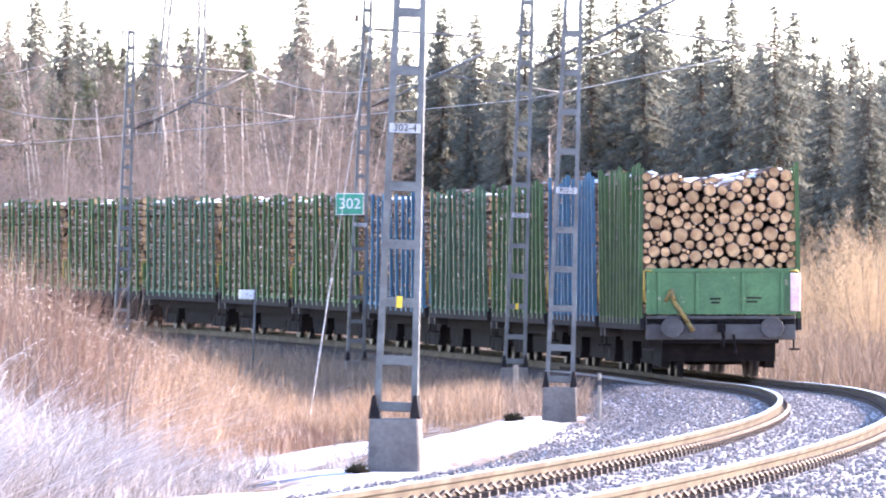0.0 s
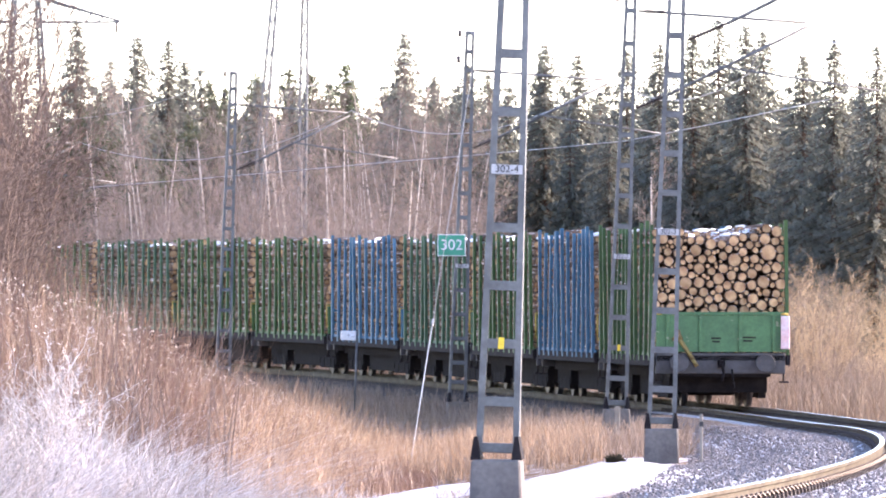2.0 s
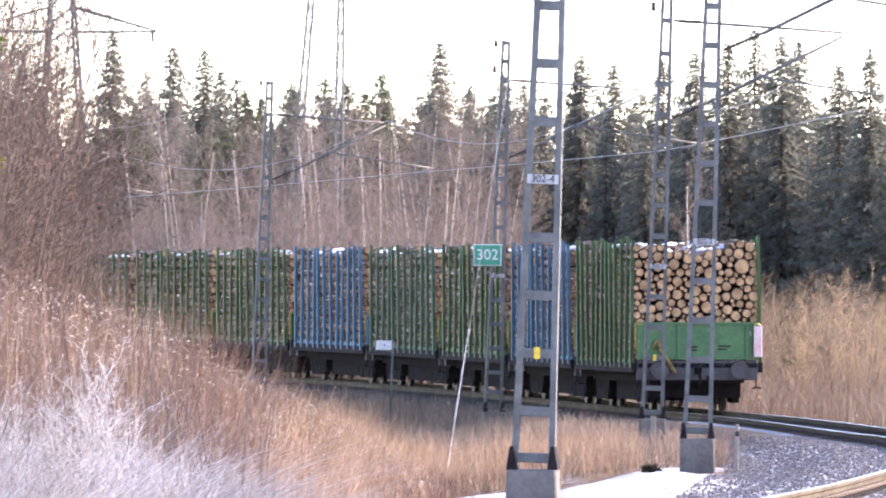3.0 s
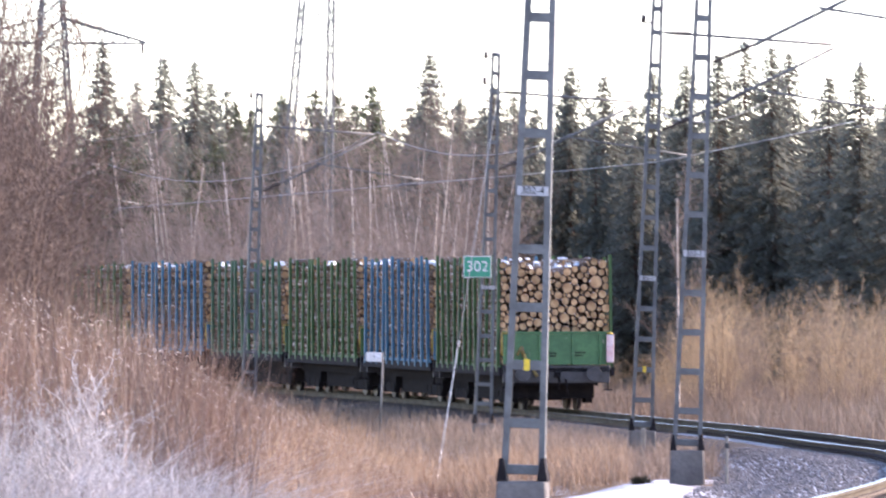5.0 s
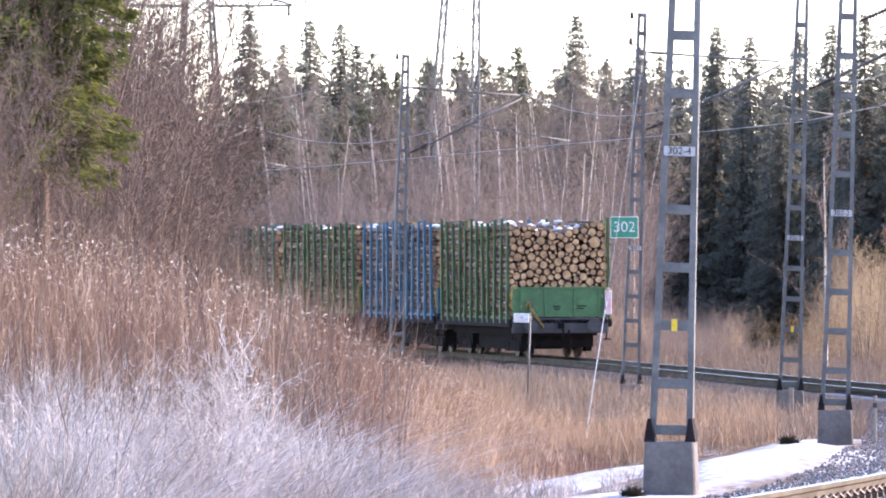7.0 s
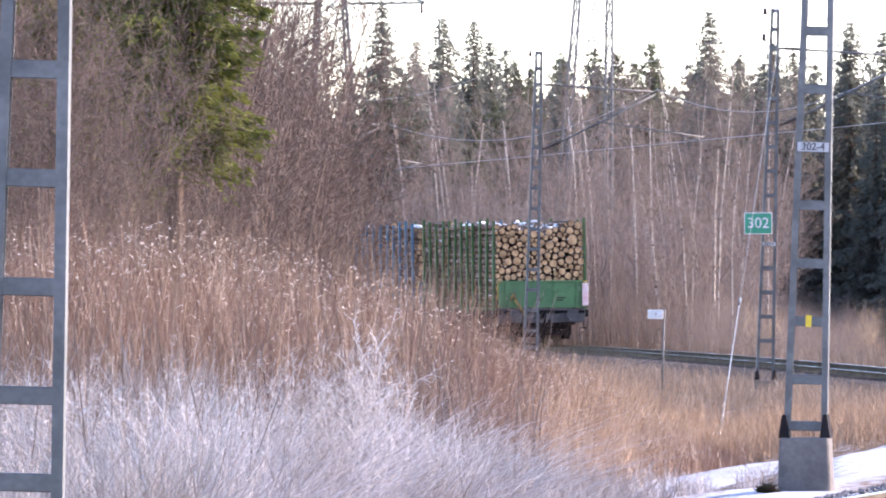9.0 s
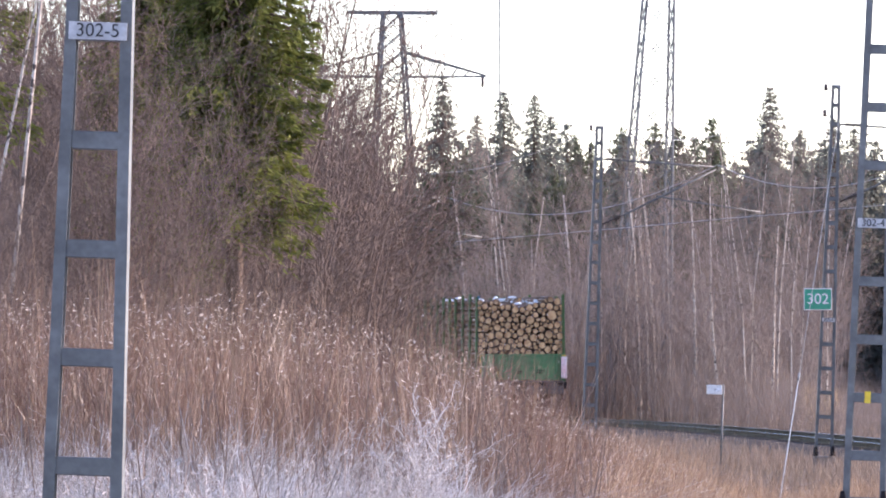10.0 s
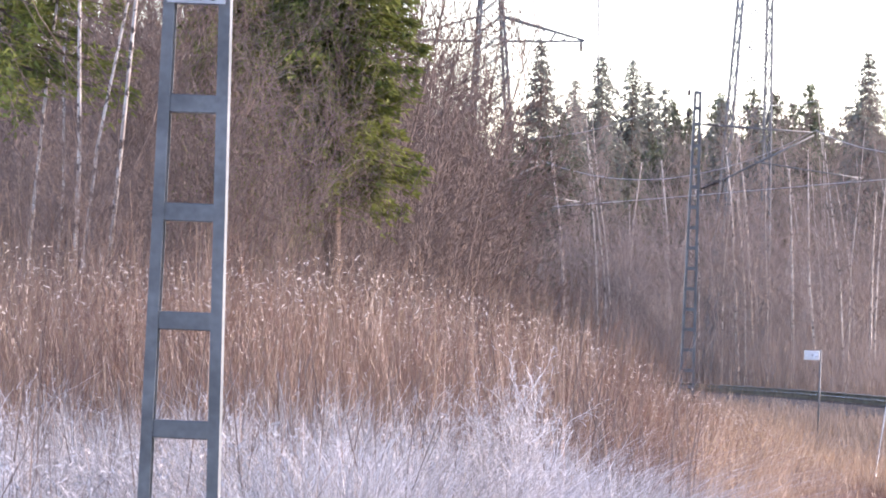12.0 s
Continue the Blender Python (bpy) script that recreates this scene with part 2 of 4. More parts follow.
def build_ground():
    ys = np.concatenate([[-3000, -900, -300, -120], np.arange(-60, 180, 0.8), np.arange(180, 430, 2.0), [450, 500, 600, 800, 1300, 2500, 4500]])
    us = np.concatenate([[-4000, -1500, -600, -250, -120], np.arange(-80, -14, 3.0), np.arange(-14, 8, 0.35), np.arange(8, 60, 3.0), [90, 200, 600, 1500, 4000]])
    U, Y = np.meshgrid(us, ys)
    X = U + line_x(np.clip(Y, -10, 420))
    Z = ground_z(X, np.clip(Y, -60, 430))
    r, c = U.shape
    i = np.arange(r * c).reshape(r, c)
    me = sheet("ground", np.stack([X, Y, Z], -1).reshape(-1, 3), np.stack([i[:-1, :-1], i[:-1, 1:], i[1:, 1:], i[1:, :-1]], -1).reshape(-1, 4), [ground_material()])
    gravel = np.clip((3.9 - np.abs(U)) / 0.8, 0, 1)
    wave = 0.7 * np.sin(Y * 0.21) + 0.5 * np.sin(Y * 0.47 + 1)
    bank = np.exp(-((U + 4.9 + 0.45 * wave) / (1.7 + 0.3 * wave)) ** 2) * np.clip((Y - 40) / 20, 0, 1) * np.clip((152 - Y) / 12, 0, 1)
    spill = np.exp(-((U + 3.5) / 1.2) ** 2) * np.clip((Y - 97) / 6, 0, 1) * np.clip((139 - Y) / 6, 0, 1)
    left = np.clip((-5.5 - U) / 2, 0, 1) * np.clip((150 - Y) / 10, 0, 1)
    snow = np.maximum.reduce([0.62 * bank, 0.52 * spill, 0.64 * left, 0.49 * (np.abs(U) < 3.2) * np.clip((205 - Y) / 50, 0.1, 1), 0.30 * (U > 3), 0.40 * (U < -4) * np.clip((Y - 140) / 10, 0, 1) * np.clip((215 - Y) / 30, 0, 1), 0.38 * np.exp(-((U + 7) / 2.5) ** 2)])
    for name, val in (("snow", snow), ("gravel", gravel)):
        me.attributes.new(name, "FLOAT", "POINT").data.foreach_set("value", val.ravel().astype(np.float32))
    tagged(new("ground", me), "snow-patched ground with frozen brown litter and ballast", "ground", kind="structure")


def swept(profile, offset, y0, y1, step):
    """A profile (x, z) swept along the line at a sideways offset."""
    ys = np.arange(y0, y1, step)
    dx = np.gradient(line_x(ys), ys)
    nrm = np.stack([np.ones_like(dx), -dx], -1) / np.hypot(1, dx)[:, None]
    vs = []
    for px, pz in profile:
        vs.append(np.stack([line_x(ys) + nrm[:, 0] * (offset + px), ys + nrm[:, 1] * (offset + px), line_z(ys) + pz], -1))
    V = np.stack(vs, 1)
    k = len(profile)
    i = np.arange(len(ys) * k).reshape(-1, k)
    j = np.roll(i, -1, axis=1)
    F = np.stack([i[:-1], j[:-1], j[1:], i[1:]], -1)
    return V.reshape(-1, 3), F


def build_track():
    track = thing("railway_track", "curved single railway track on snowy ballast", "railway track", kind="structure")
    prof = [(-0.036, -0.002), (-0.03, 0.0), (0.03, 0.0), (0.036, -0.002), (0.036, -0.038), (0.01, -0.055), (0.009, -0.14), (0.075, -0.16), (0.075, -0.172), (-0.075, -0.172), (-0.075, -0.16), (-0.009, -0.14), (-0.01, -0.055), (-0.036, -0.038)]
    for off in (-0.797, 0.797):
        V, F = swept(prof, off, 12, 420, 1.0)
        me = sheet("rail", V, F.reshape(-1, 4), [RAIL, RAIL_TOP], False)
        idx = np.zeros(F.shape[:2], dtype=np.int32)
        idx[:, :3] = 1
        me.polygons.foreach_set("material_index", idx.ravel())
        part("rail", me, None, track, "steel rail with polished head and dusty beige web")
    bm = bmesh.new()
    box(bm, -1.3, 1.3, -0.13, 0.13, -0.4, -0.176)
    for f in bm.faces:
        if f.normal.z > 0.5 or all(v.co.z > -0.2 for v in f.verts):
            for v in f.verts:
                v.co.y *= 0.82
    sleeper = mesh_of("sleeper", bm, SLEEPER)
    bm = bmesh.new()
    for side in (-1, 1):
        for k in (-1, 1):
            x = side * 0.797 + k * 0.1
            box(bm, x - 0.05, x + 0.05, -0.06, 0.06, -0.178, -0.13)
            bent(bm, [(x - 0.03, -0.07, -0.12), (x, -0.03, -0.085), (x, 0.03, -0.085), (x + 0.03, 0.07, -0.12)], 0.016, 5)
    clips = mesh_of("rail_clips", bm, CLIP)
    s0 = along(28)
    for k in range(290):
        s = s0 + k * 0.61
        a, b = on_line(s - 0.5), on_line(s + 0.5)
        m = Matrix.Translation(on_line(s)) @ Matrix.Rotation(math.atan2(-(b - a).x, (b - a).y), 4, "Z")
        ob = part("sleeper", sleeper, None, track, "", m)
        part("rail_clips", clips, None, ob)


def build_ballast():
    rng = np.random.default_rng(3)
    ico_v = np.array([[0, 0, 1], [0.9, 0, 0.2], [0.2, 0.95, 0.1], [-0.9, 0.2, 0.2], [-0.1, -0.95, 0.1], [0, 0, -0.8]])
    ico_f = np.array([[0, 1, 2], [0, 2, 3], [0, 3, 4], [0, 4, 1], [5, 2, 1], [5, 3, 2], [5, 4, 3], [5, 1, 4]])
    n = 46000
    y = 30 + 145 * rng.random(n) ** 0.9
    u = rng.uniform(-3.8, 3.6, n)
    keep = (np.abs(np.abs(u) - 0.797) > 0.17)
    y, u = y[keep], u[keep]
    n = len(y)
    x = line_x(y) + u
    z = ground_z(x, y)
    size = rng.uniform(0.012, 0.031, n)[:, None, None] * rng.uniform(0.6, 1.3, (n, 1, 3))
    ang = rng.uniform(0, 6.28, n)
    v = ico_v[None] * size * rng.uniform(0.75, 1.25, (n, 6, 1))
    c, s = np.cos(ang)[:, None], np.sin(ang)[:, None]
    vx, vy = v[..., 0] * c - v[..., 1] * s, v[..., 0] * s + v[..., 1] * c
    V = np.stack([vx + x[:, None], vy + y[:, None], v[..., 2] + z[:, None] + 0.015], -1).reshape(-1, 3)
    F = (ico_f[None] + (np.arange(n) * 6)[:, None, None]).reshape(-1, 3)
    tagged(new("ballast_stones", sheet("ballast_stones", V, F, [STONE], False)), "grey crushed ballast stones dusted with snow", "ballast", kind="stuff")


build_ground()
build_track()
build_ballast()


# ---- catenary masts ----
MAST_H = 9.55
RUNGS = [0.12] + [0.64 + 0.65 * k for k in range(12)] + [8.5, 9.0, MAST_H - 0.05]


def mast_half(z):
    return 0.245 - 0.0135 * z


def build_mast(x, y, z, number="", lean=2.0, yellow=False, arm=True, top=MAST_H, twist=1.0, foot=0.0):
    dx = float(line_x(y + 1) - line_x(y - 1)) / 2
    turn = twist * math.degrees(math.atan2(-dx, 1))
    found = thing("mast_foundation", "weathered concrete block under a catenary mast", "foundation", pose(x, y, z - 0.55 - foot, 0, 0, turn), "mast foundations")
    bm = bmesh.new()
    v = [bm.verts.new((sx * w, sy * w, h)) for w, h in ((0.34, -1.2), (0.275, 0.54)) for sx, sy in ((-1, -1), (1, -1), (1, 1), (-1, 1))]
    for q in ((3, 2, 1, 0), (4, 5, 6, 7), (0, 1, 5, 4), (1, 2, 6, 5), (2, 3, 7, 6), (3, 0, 4, 7)):
        bm.faces.new([v[i] for i in q])
    part("block", bm, CONCRETE, found, bevel=0.02)
    for sx in (-1, 1):
        bm = bmesh.new()
        v = [bm.verts.new((sx * a, b, h)) for h, lo in ((0.54, 0.17), (0.80, 0.21)) for a, b in ((lo, -0.2), (0.29 if h < 0.6 else 0.25, -0.2), (0.29 if h < 0.6 else 0.25, 0.2), (lo, 0.2))]
        for q in ((3, 2, 1, 0), (4, 5, 6, 7), (0, 1, 5, 4), (1, 2, 6, 5), (2, 3, 7, 6), (3, 0, 4, 7)):
            bm.faces.new([v[i] for i in q])
        part("shoe", bm, DARK, found, "dark steel shoe gripping the mast leg")
    mast = thing("catenary_mast", f"grey galvanised ladder-frame catenary mast{' with number plate' if number else ''}", "mast", pose(x, y, z, 0, lean, turn), "catenary masts")
    for sx in (-1, 1):
        bm = bmesh.new()
        pts = []
        for h in (-foot, top):
            w = mast_half(h)
            for a, b in ((w - 0.07, -0.07), (w, -0.07), (w, 0.07), (w - 0.07, 0.07), (w - 0.07, 0.058), (w - 0.014, 0.058), (w - 0.014, -0.058), (w - 0.07, -0.058)):
                pts.append(bm.verts.new((sx * a, b, h)))
        for k in range(8):
            bm.faces.new((pts[k], pts[(k + 1) % 8], pts[8 + (k + 1) % 8], pts[8 + k]))
        bm.faces.new(pts[8:])
        part("leg", bm, GALV, mast)
    for h in RUNGS:
        if h < top:
            w = mast_half(h) - 0.012
            block("rung", (-w, w, -0.062, 0.062, h - 0.055, h + 0.055), GALV, mast, bevel=0.006)
    if yellow:
        block("yellow_tag", (-0.03, 0.035, -0.085, -0.072, 1.23, 1.36), YELLOW, mast, "small yellow warning tag")
    if number:
        plate = block("number_plate", (-0.175, 0.175, -0.10, -0.088, 3.19, 3.295), PLATE, mast, "white plate with a black mast number")
        letters(number, 0.115, BLACK, plate, pose(0, -0.102, 3.243, 90))
    if arm:
        up, low = 8.5, 6.42
        rod("top_tube", (0.2, 0, up), (3.75, 0, up - 0.12), 0.03, GALV, mast)
        rod("diagonal_tube", (0.85, 0, low + 0.30), (3.8, 0, up - 0.2), 0.032, GALV, mast)
        bm = bmesh.new()
        tube(bm, (0.2, 0, low), (0.9, 0, low + 0.33), 0.025)
        for k in range(9):
            f = 0.25 + k * 0.07
            c = Vector((0.2 + 0.7 * f, 0, low + 0.33 * f))
            tube(bm, c - Vector((0.012, 0, 0.005)), c + Vector((0.012, 0, 0.005)), 0.075, 0.06, 10)
        part("insulator", bm, CERAMIC, mast, "dark ribbed insulator")
        bm = bmesh.new()
        tube(bm, (0.15, 0, up), (0.75, 0, up), 0.022)
        for k in range(8):
            tube(bm, (0.3 + k * 0.055, 0, up), (0.325 + k * 0.055, 0, up), 0.07, 0.055, 10)
        part("insulator", bm, CERAMIC, mast, "dark ribbed insulator")
        rod("registration_tube", (1.9, 0, 7.38), (5.4, 0, 6.98), 0.022, GALV, mast)
        rod("hanger", (2.6, 0, 7.3), (2.75, 0, 7.75), 0.012, GALV, mast)
        rod("steady_arm", (5.3, 0, 6.98), (4.3, 0, 6.62), 0.014, GALV, mast)
        for h, w in ((9.45, 0.05), (8.75, 0.05)):
            rod("feeder_insulator", (-mast_half(h) - 0.16, 0, h - 0.05), (-mast_half(h) - 0.16, 0, h + 0.12), w, CERAMIC, mast)
            rod("feeder_bracket", (-mast_half(h), 0, h - 0.05), (-mast_half(h) - 0.2, 0, h - 0.05), 0.015, GALV, mast)
    return mast


MASTS = [(-4.96, 48.8, 1.11, "302-5"), (-0.53, 91.8, 0.62, "302-4"), (1.93, 135.5, 0.26, "302-3"), (1.53, 175.0, 0.04, "302-2"), (-2.34, 220.0, 0.00, "302-1"), (-10.25, 261.0, 0.03, ""), (-21.4, 303.0, -0.17, "")]
for x, y, z, number in MASTS:
    build_mast(x, y, z, number, yellow=number in ("302-4", "302-2"), twist=0.15 if y < 60 else 1.0, foot=0.4 if y < 60 or y > 200 else 0.0)


def wire_span(name, offset, h, sag, label, r=0.012):
    bm = bmesh.new()
    line = []
    for (xa, ya, za, _), (xb, yb, zb, _) in zip(MASTS, MASTS[1:]):
        pa, pb = [Vector((x + offset + 0.035 * h, y, z + h)) for x, y, z in ((xa, ya, za), (xb, yb, zb))]
        pts = [pa.lerp(pb, k / 10) - Vector((0, 0, sag * 4 * (k / 10) * (1 - k / 10))) for k in range(11)]
        line += pts[:-1]
    rings = [[bm.verts.new(p + Vector((math.cos(a) * r, 0, math.sin(a) * r))) for a in (0, 1.57, 3.14, 4.71)] for p in line + [pts[-1]]]
    for q0, q1 in zip(rings, rings[1:]):
        for k in range(4):
            bm.faces.new((q0[k], q0[(k + 1) % 4], q1[(k + 1) % 4], q1[k]))
    tagged(new(name, mesh_of(name, bm, WIRE)), label, "wire")


wire_span("contact_wire", 4.3, 6.6, 0.02, "thin bare copper contact wire over the track")
wire_span("messenger_wire", 3.8, 8.3, 1.1, "sagging catenary wire held by the mast arms")
wire_span("feeder_wire", -0.05, 9.55, 0.9, "thin sagging feeder wire along the mast tops", 0.009)


# ---- the timber train ----
WL = 13.95                        # length of a wagon over its couplings
TRAIN = [GREEN, BLUE, GREEN, FADED_GREEN, BLUE, GREEN, GREEN, FADED_GREEN, GREEN, GREEN]


def log_mesh(length, seed):
    """A log of radius 1, with slightly wavy bark and cut ends."""
    rng = random.Random(seed)
    bm = bmesh.new()
    rings, sides = [], 10
    for k in range(4):
        y = length * (k / 3 - 0.5)
        ox, oz = rng.uniform(-0.12, 0.12) * (0 < k < 3), rng.uniform(-0.12, 0.12) * (0 < k < 3)
        rings.append([bm.verts.new((ox + math.cos(a * math.tau / sides) * rng.uniform(0.93, 1.06), y, oz + math.sin(a * math.tau / sides) * rng.uniform(0.93, 1.06))) for a in range(sides)])
    for r0, r1 in zip(rings, rings[1:]):
        for a in range(sides):
            f = bm.faces.new((r0[a], r0[(a + 1) % sides], r1[(a + 1) % sides], r1[a]))
            f.smooth = True
    for r, s in ((rings[0], -1), (rings[-1], 1)):
        inner = [bm.verts.new((v.co.x * 0.88, v.co.y + s * 0.004, v.co.z * 0.88)) for v in r]
        for a in range(sides):
            bm.faces.new((r[a], r[(a + 1) % sides], inner[(a + 1) % sides], inner[a]))
        bm.faces.new(inner).material_index = 1
    return mesh_of("log", bm, BARK, CUT)


def load_top(x):
    """Height of a load over its width: a dip in the middle, a little higher towards the sunny side."""
    return 4.26 - 0.13 * math.cos(2.1 * x) + 0.045 * x


def pack(seed, w=3.26, z0=1.28, z1=4.5, tries=2800):
    """Circles of mixed size packed without overlap into a load's cross-section."""
    rng = random.Random(seed)
    out = []
    for r, n in ((0.19, 2), (0.155, 10), (0.13, 34), (0.11, 70), (0.092, 120), (0.074, 180), (0.056, 240), (0.042, 160)):
        made = 0
        for _ in range(tries):
            x, z = rng.uniform(-w / 2 + r, w / 2 - r), rng.uniform(z0 + r, z1 - r)
            if z + r > load_top(x) + 0.05 * math.sin(9 * x + seed):
                continue
            rr = r * rng.uniform(0.92, 1.05)
            if all((x - a) ** 2 + (z - b) ** 2 > (rr + c) ** 2 * 0.97 for a, b, c in out):
                out.append((x, z, rr))
                made += 1
                if made >= n:
                    break
    # each log swells until it touches its neighbours
    for k, (x, z, r) in enumerate(out):
        room = min([math.hypot(x - a, z - b) - c for j, (a, b, c) in enumerate(out) if j != k] + [w / 2 + 0.01 - abs(x)])
        out[k] = (x, z, max(r, min(room * 1.03, r * 1.35)))
    return out


PACKS = [pack(k) for k in (4, 5, 6)]
LOGS = [log_mesh(3.86, k) for k in range(5)]


def lump_mesh(seed):
    bm = bmesh.new()
    rng = random.Random(seed)
    bmesh.ops.create_icosphere(bm, subdivisions=1, radius=1.0)
    for v in bm.verts:
        v.co *= rng.uniform(0.7, 1.25)
    for f in bm.faces:
        f.smooth = True
    return mesh_of("snow_lump", bm, SNOW)


LUMPS = [lump_mesh(k) for k in range(3)]


def build_bundle(seed, y_mid, rear):
    load = thing("log_bundle", "snow-topped bundle of cut pulpwood logs on a timber wagon", "logs", None, "log bundles")
    rng = random.Random(seed)
    for x, z, r in (PACKS[0] if rear else [((-1) ** seed * x, z, r) for x, z, r in PACKS[1 + seed % 2]]):
        if not rear and abs(x) < 1.22 and z < 3.8:
            continue
        part("log", LOGS[rng.randrange(5)], None, load, "", Matrix.Translation((x, y_mid + (rng.uniform(-0.03, 0.07) if rear else rng.uniform(-0.22, 0.22)), z)) @ Matrix.Rotation(radians(0 if rear else rng.uniform(-0.9, 0.9)), 4, "Z") @ Matrix.Rotation(rng.uniform(0, 6.28), 4, "Y") @ Matrix.Diagonal((r, 1.0 if rear else rng.uniform(0.94, 1.03), r, 1)))
    for _ in range(34):
        edge = rng.random() < 0.35
        x, y, r = (rng.choice((-1, 1)) * rng.uniform(1.25, 1.5) if edge else rng.uniform(-1.3, 1.3)), y_mid + rng.uniform(-1.85, 1.85), rng.uniform(0.04, 0.13)
        part("snow_lump", LUMPS[rng.randrange(3)], None, load, "", Matrix.Translation((x, y, load_top(x) + rng.uniform(-0.13, 0.01))) @ Matrix.Rotation(rng.uniform(0, 6.28), 4, "Z") @ Matrix.Diagonal((r * (0.7 if edge else 1.3), r * 2.0, r * 0.6, 1)))
    return load


def build_wheelset(parent, y):
    bm = bmesh.new()
    tube(bm, (-0.95, 0, 0), (0.95, 0, 0), 0.08, 0.08, 10)
    for sx in (-1, 1):
        tube(bm, (sx * 0.68, 0, 0), (sx * 0.705, 0, 0), 0.495, 0.495, 22)
        tube(bm, (sx * 0.705, 0, 0), (sx * 0.81, 0, 0), 0.465, 0.46, 22)
    return part("wheelset", bm, WHEEL, parent, "", pose(0, y, 0.462))


def build_wagon(paint, last):
    """Rear end at y = 0, rail heads at z = 0, running towards +y."""
    name = {"blue_wagon_paint": "blue", "faded_green_paint": "faded green"}.get(paint.name, "green")
    wagon = thing("timber_wagon", f"{name} steel timber wagon with tall side stakes{', tail of the train' if last else ''}", "wagon", Matrix.Diagonal((1.07, 1, 1, 1)), "timber wagons")
    bm = bmesh.new()
    box(bm, -1.46, 1.46, 0.55, WL - 0.55, 1.12, 1.24)
    for x in (-0.55, 0.55):
        box(bm, x - 0.12, x + 0.12, 0.6, WL - 0.6, 0.86, 1.13)
    for k in range(12):
        y = 1.0 + k * (WL - 2.0) / 11
        box(bm, -1.45, 1.45, y - 0.06, y + 0.06, 1.0, 1.14)
    # added solid boxes close the gaps below the floor, keeping the underside dark
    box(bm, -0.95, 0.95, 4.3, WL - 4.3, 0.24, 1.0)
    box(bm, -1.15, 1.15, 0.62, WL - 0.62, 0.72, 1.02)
    part("underframe", bm, RUST, wagon, "dark dirty steel underframe with added boxes that fill its gaps")
    for sx in (-1, 1):
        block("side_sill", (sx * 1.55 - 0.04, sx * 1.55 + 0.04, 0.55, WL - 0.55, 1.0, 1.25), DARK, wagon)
        block("side_board", (sx * 1.53 - 0.015, sx * 1.53 + 0.015, 0.7, WL - 0.7, 1.252, 1.33), paint, wagon)
        for b in range(3):
            y0 = 0.62 + b * (WL - 1.1) / 3
            for k in range(4):
                y = y0 + 0.35 + k * 1.13
                h = 4.46 + 0.08 * math.sin(7 * y + sx)
                bm = bmesh.new()
                w = 0.078
                tip = 0.06 * math.sin(23 * y + sx * 2 + len(wagon.name))
                v = [bm.verts.new((sx * (1.565 + a) + (tip if z > 2 else 0), y + c * q + (2 * tip if z > 2 else 0), z)) for z, q in ((1.12, 1.2), (h, 0.8)) for a, c in ((-0.035, -w), (0.045, -w), (0.045, w), (-0.035, w))]
                for q in ((3, 2, 1, 0), (4, 5, 6, 7), (0, 1, 5, 4), (1, 2, 6, 5), (2, 3, 7, 6), (3, 0, 4, 7)):
                    bm.faces.new([v[i] for i in q])
                part("stake", bm, paint, wagon)
    for y, s in ((0.0, -1), (WL, 1)):
        e = y - s * 0.55
        block("buffer_beam", (-1.48, 1.48, min(e, e - s * 0.14), max(e, e - s * 0.14), 0.80, 1.31), BEAM, wagon, bevel=0.015)
        for x in (-0.98, 0.98):
            bm = bmesh.new()
            tube(bm, (x, e, 1.06), (x, e + s * 0.36, 1.06), 0.10, 0.09, 12)
            tube(bm, (x, e + s * 0.36, 1.06), (x, e + s * 0.42, 1.06), 0.225, 0.215, 18)
            part("buffer", bm, BEAM, wagon, "round dark steel buffer")
        bm = bmesh.new()
        box(bm, -0.07, 0.07, min(e, e + s * 0.3), max(e, e + s * 0.3), 0.96, 1.12)
        bent(bm, [(0, e + s * 0.3, 1.05), (0.03, e + s * 0.34, 0.85), (0, e + s * 0.32, 0.62)], 0.035)
        bent(bm, [(0.25, e + s * 0.05, 0.9), (0.27, e + s * 0.2, 0.6), (0.28, e + s * 0.2, 0.45)], 0.025)
        part("coupling", bm, RUST, wagon, "screw coupling and brake hose")
        for x in (-1.52, 1.52):
            bm = bmesh.new()
            bent(bm, [(x, e + s * 0.05, 2.25), (x * 0.9, e + s * 0.1, 2.25)], 0.02)
            bent(bm, [(x, e + s * 0.05, 2.25), (x, e + s * 0.05, 1.62), (x * 0.93, e + s * 0.05, 1.55)], 0.02)
            part("handrail", bm, HANDRAIL, wagon, "yellow end handrail")
            bm = bmesh.new()
            bent(bm, [(x * 0.95, e - s * 0.1, 1.05), (x * 0.95, e - s * 0.1, 0.62)], 0.02)
            box(bm, x * 0.95 - 0.1, x * 0.95 + 0.1, e - 0.12, e + 0.12, 0.58, 0.62)
            part("step", bm, DARK, wagon, "shunter's footstep")
    # headboards
    for y, s in ((0.55, -1), (WL - 0.55, 1)):
        board = block("headboard", (-1.48, 1.48, y - 0.02, y + 0.02, 1.33, 2.22), PALE_GREEN if last else paint, wagon, "low ribbed steel headboard")
        block("top_rail", (-1.5, 1.5, y - 0.05, y + 0.05, 2.222, 2.30), PALE_GREEN if last else paint, board, bevel=0.01)
        for x in (-1.44, -1.22, -0.47, 0.44, 1.20, 1.44):
            block("rib", (x - 0.035, x + 0.035, min(y + s * 0.022, y + s * 0.08), max(y + s * 0.022, y + s * 0.08), 1.335, 2.218), PALE_GREEN if last else paint, board, bevel=0.008)
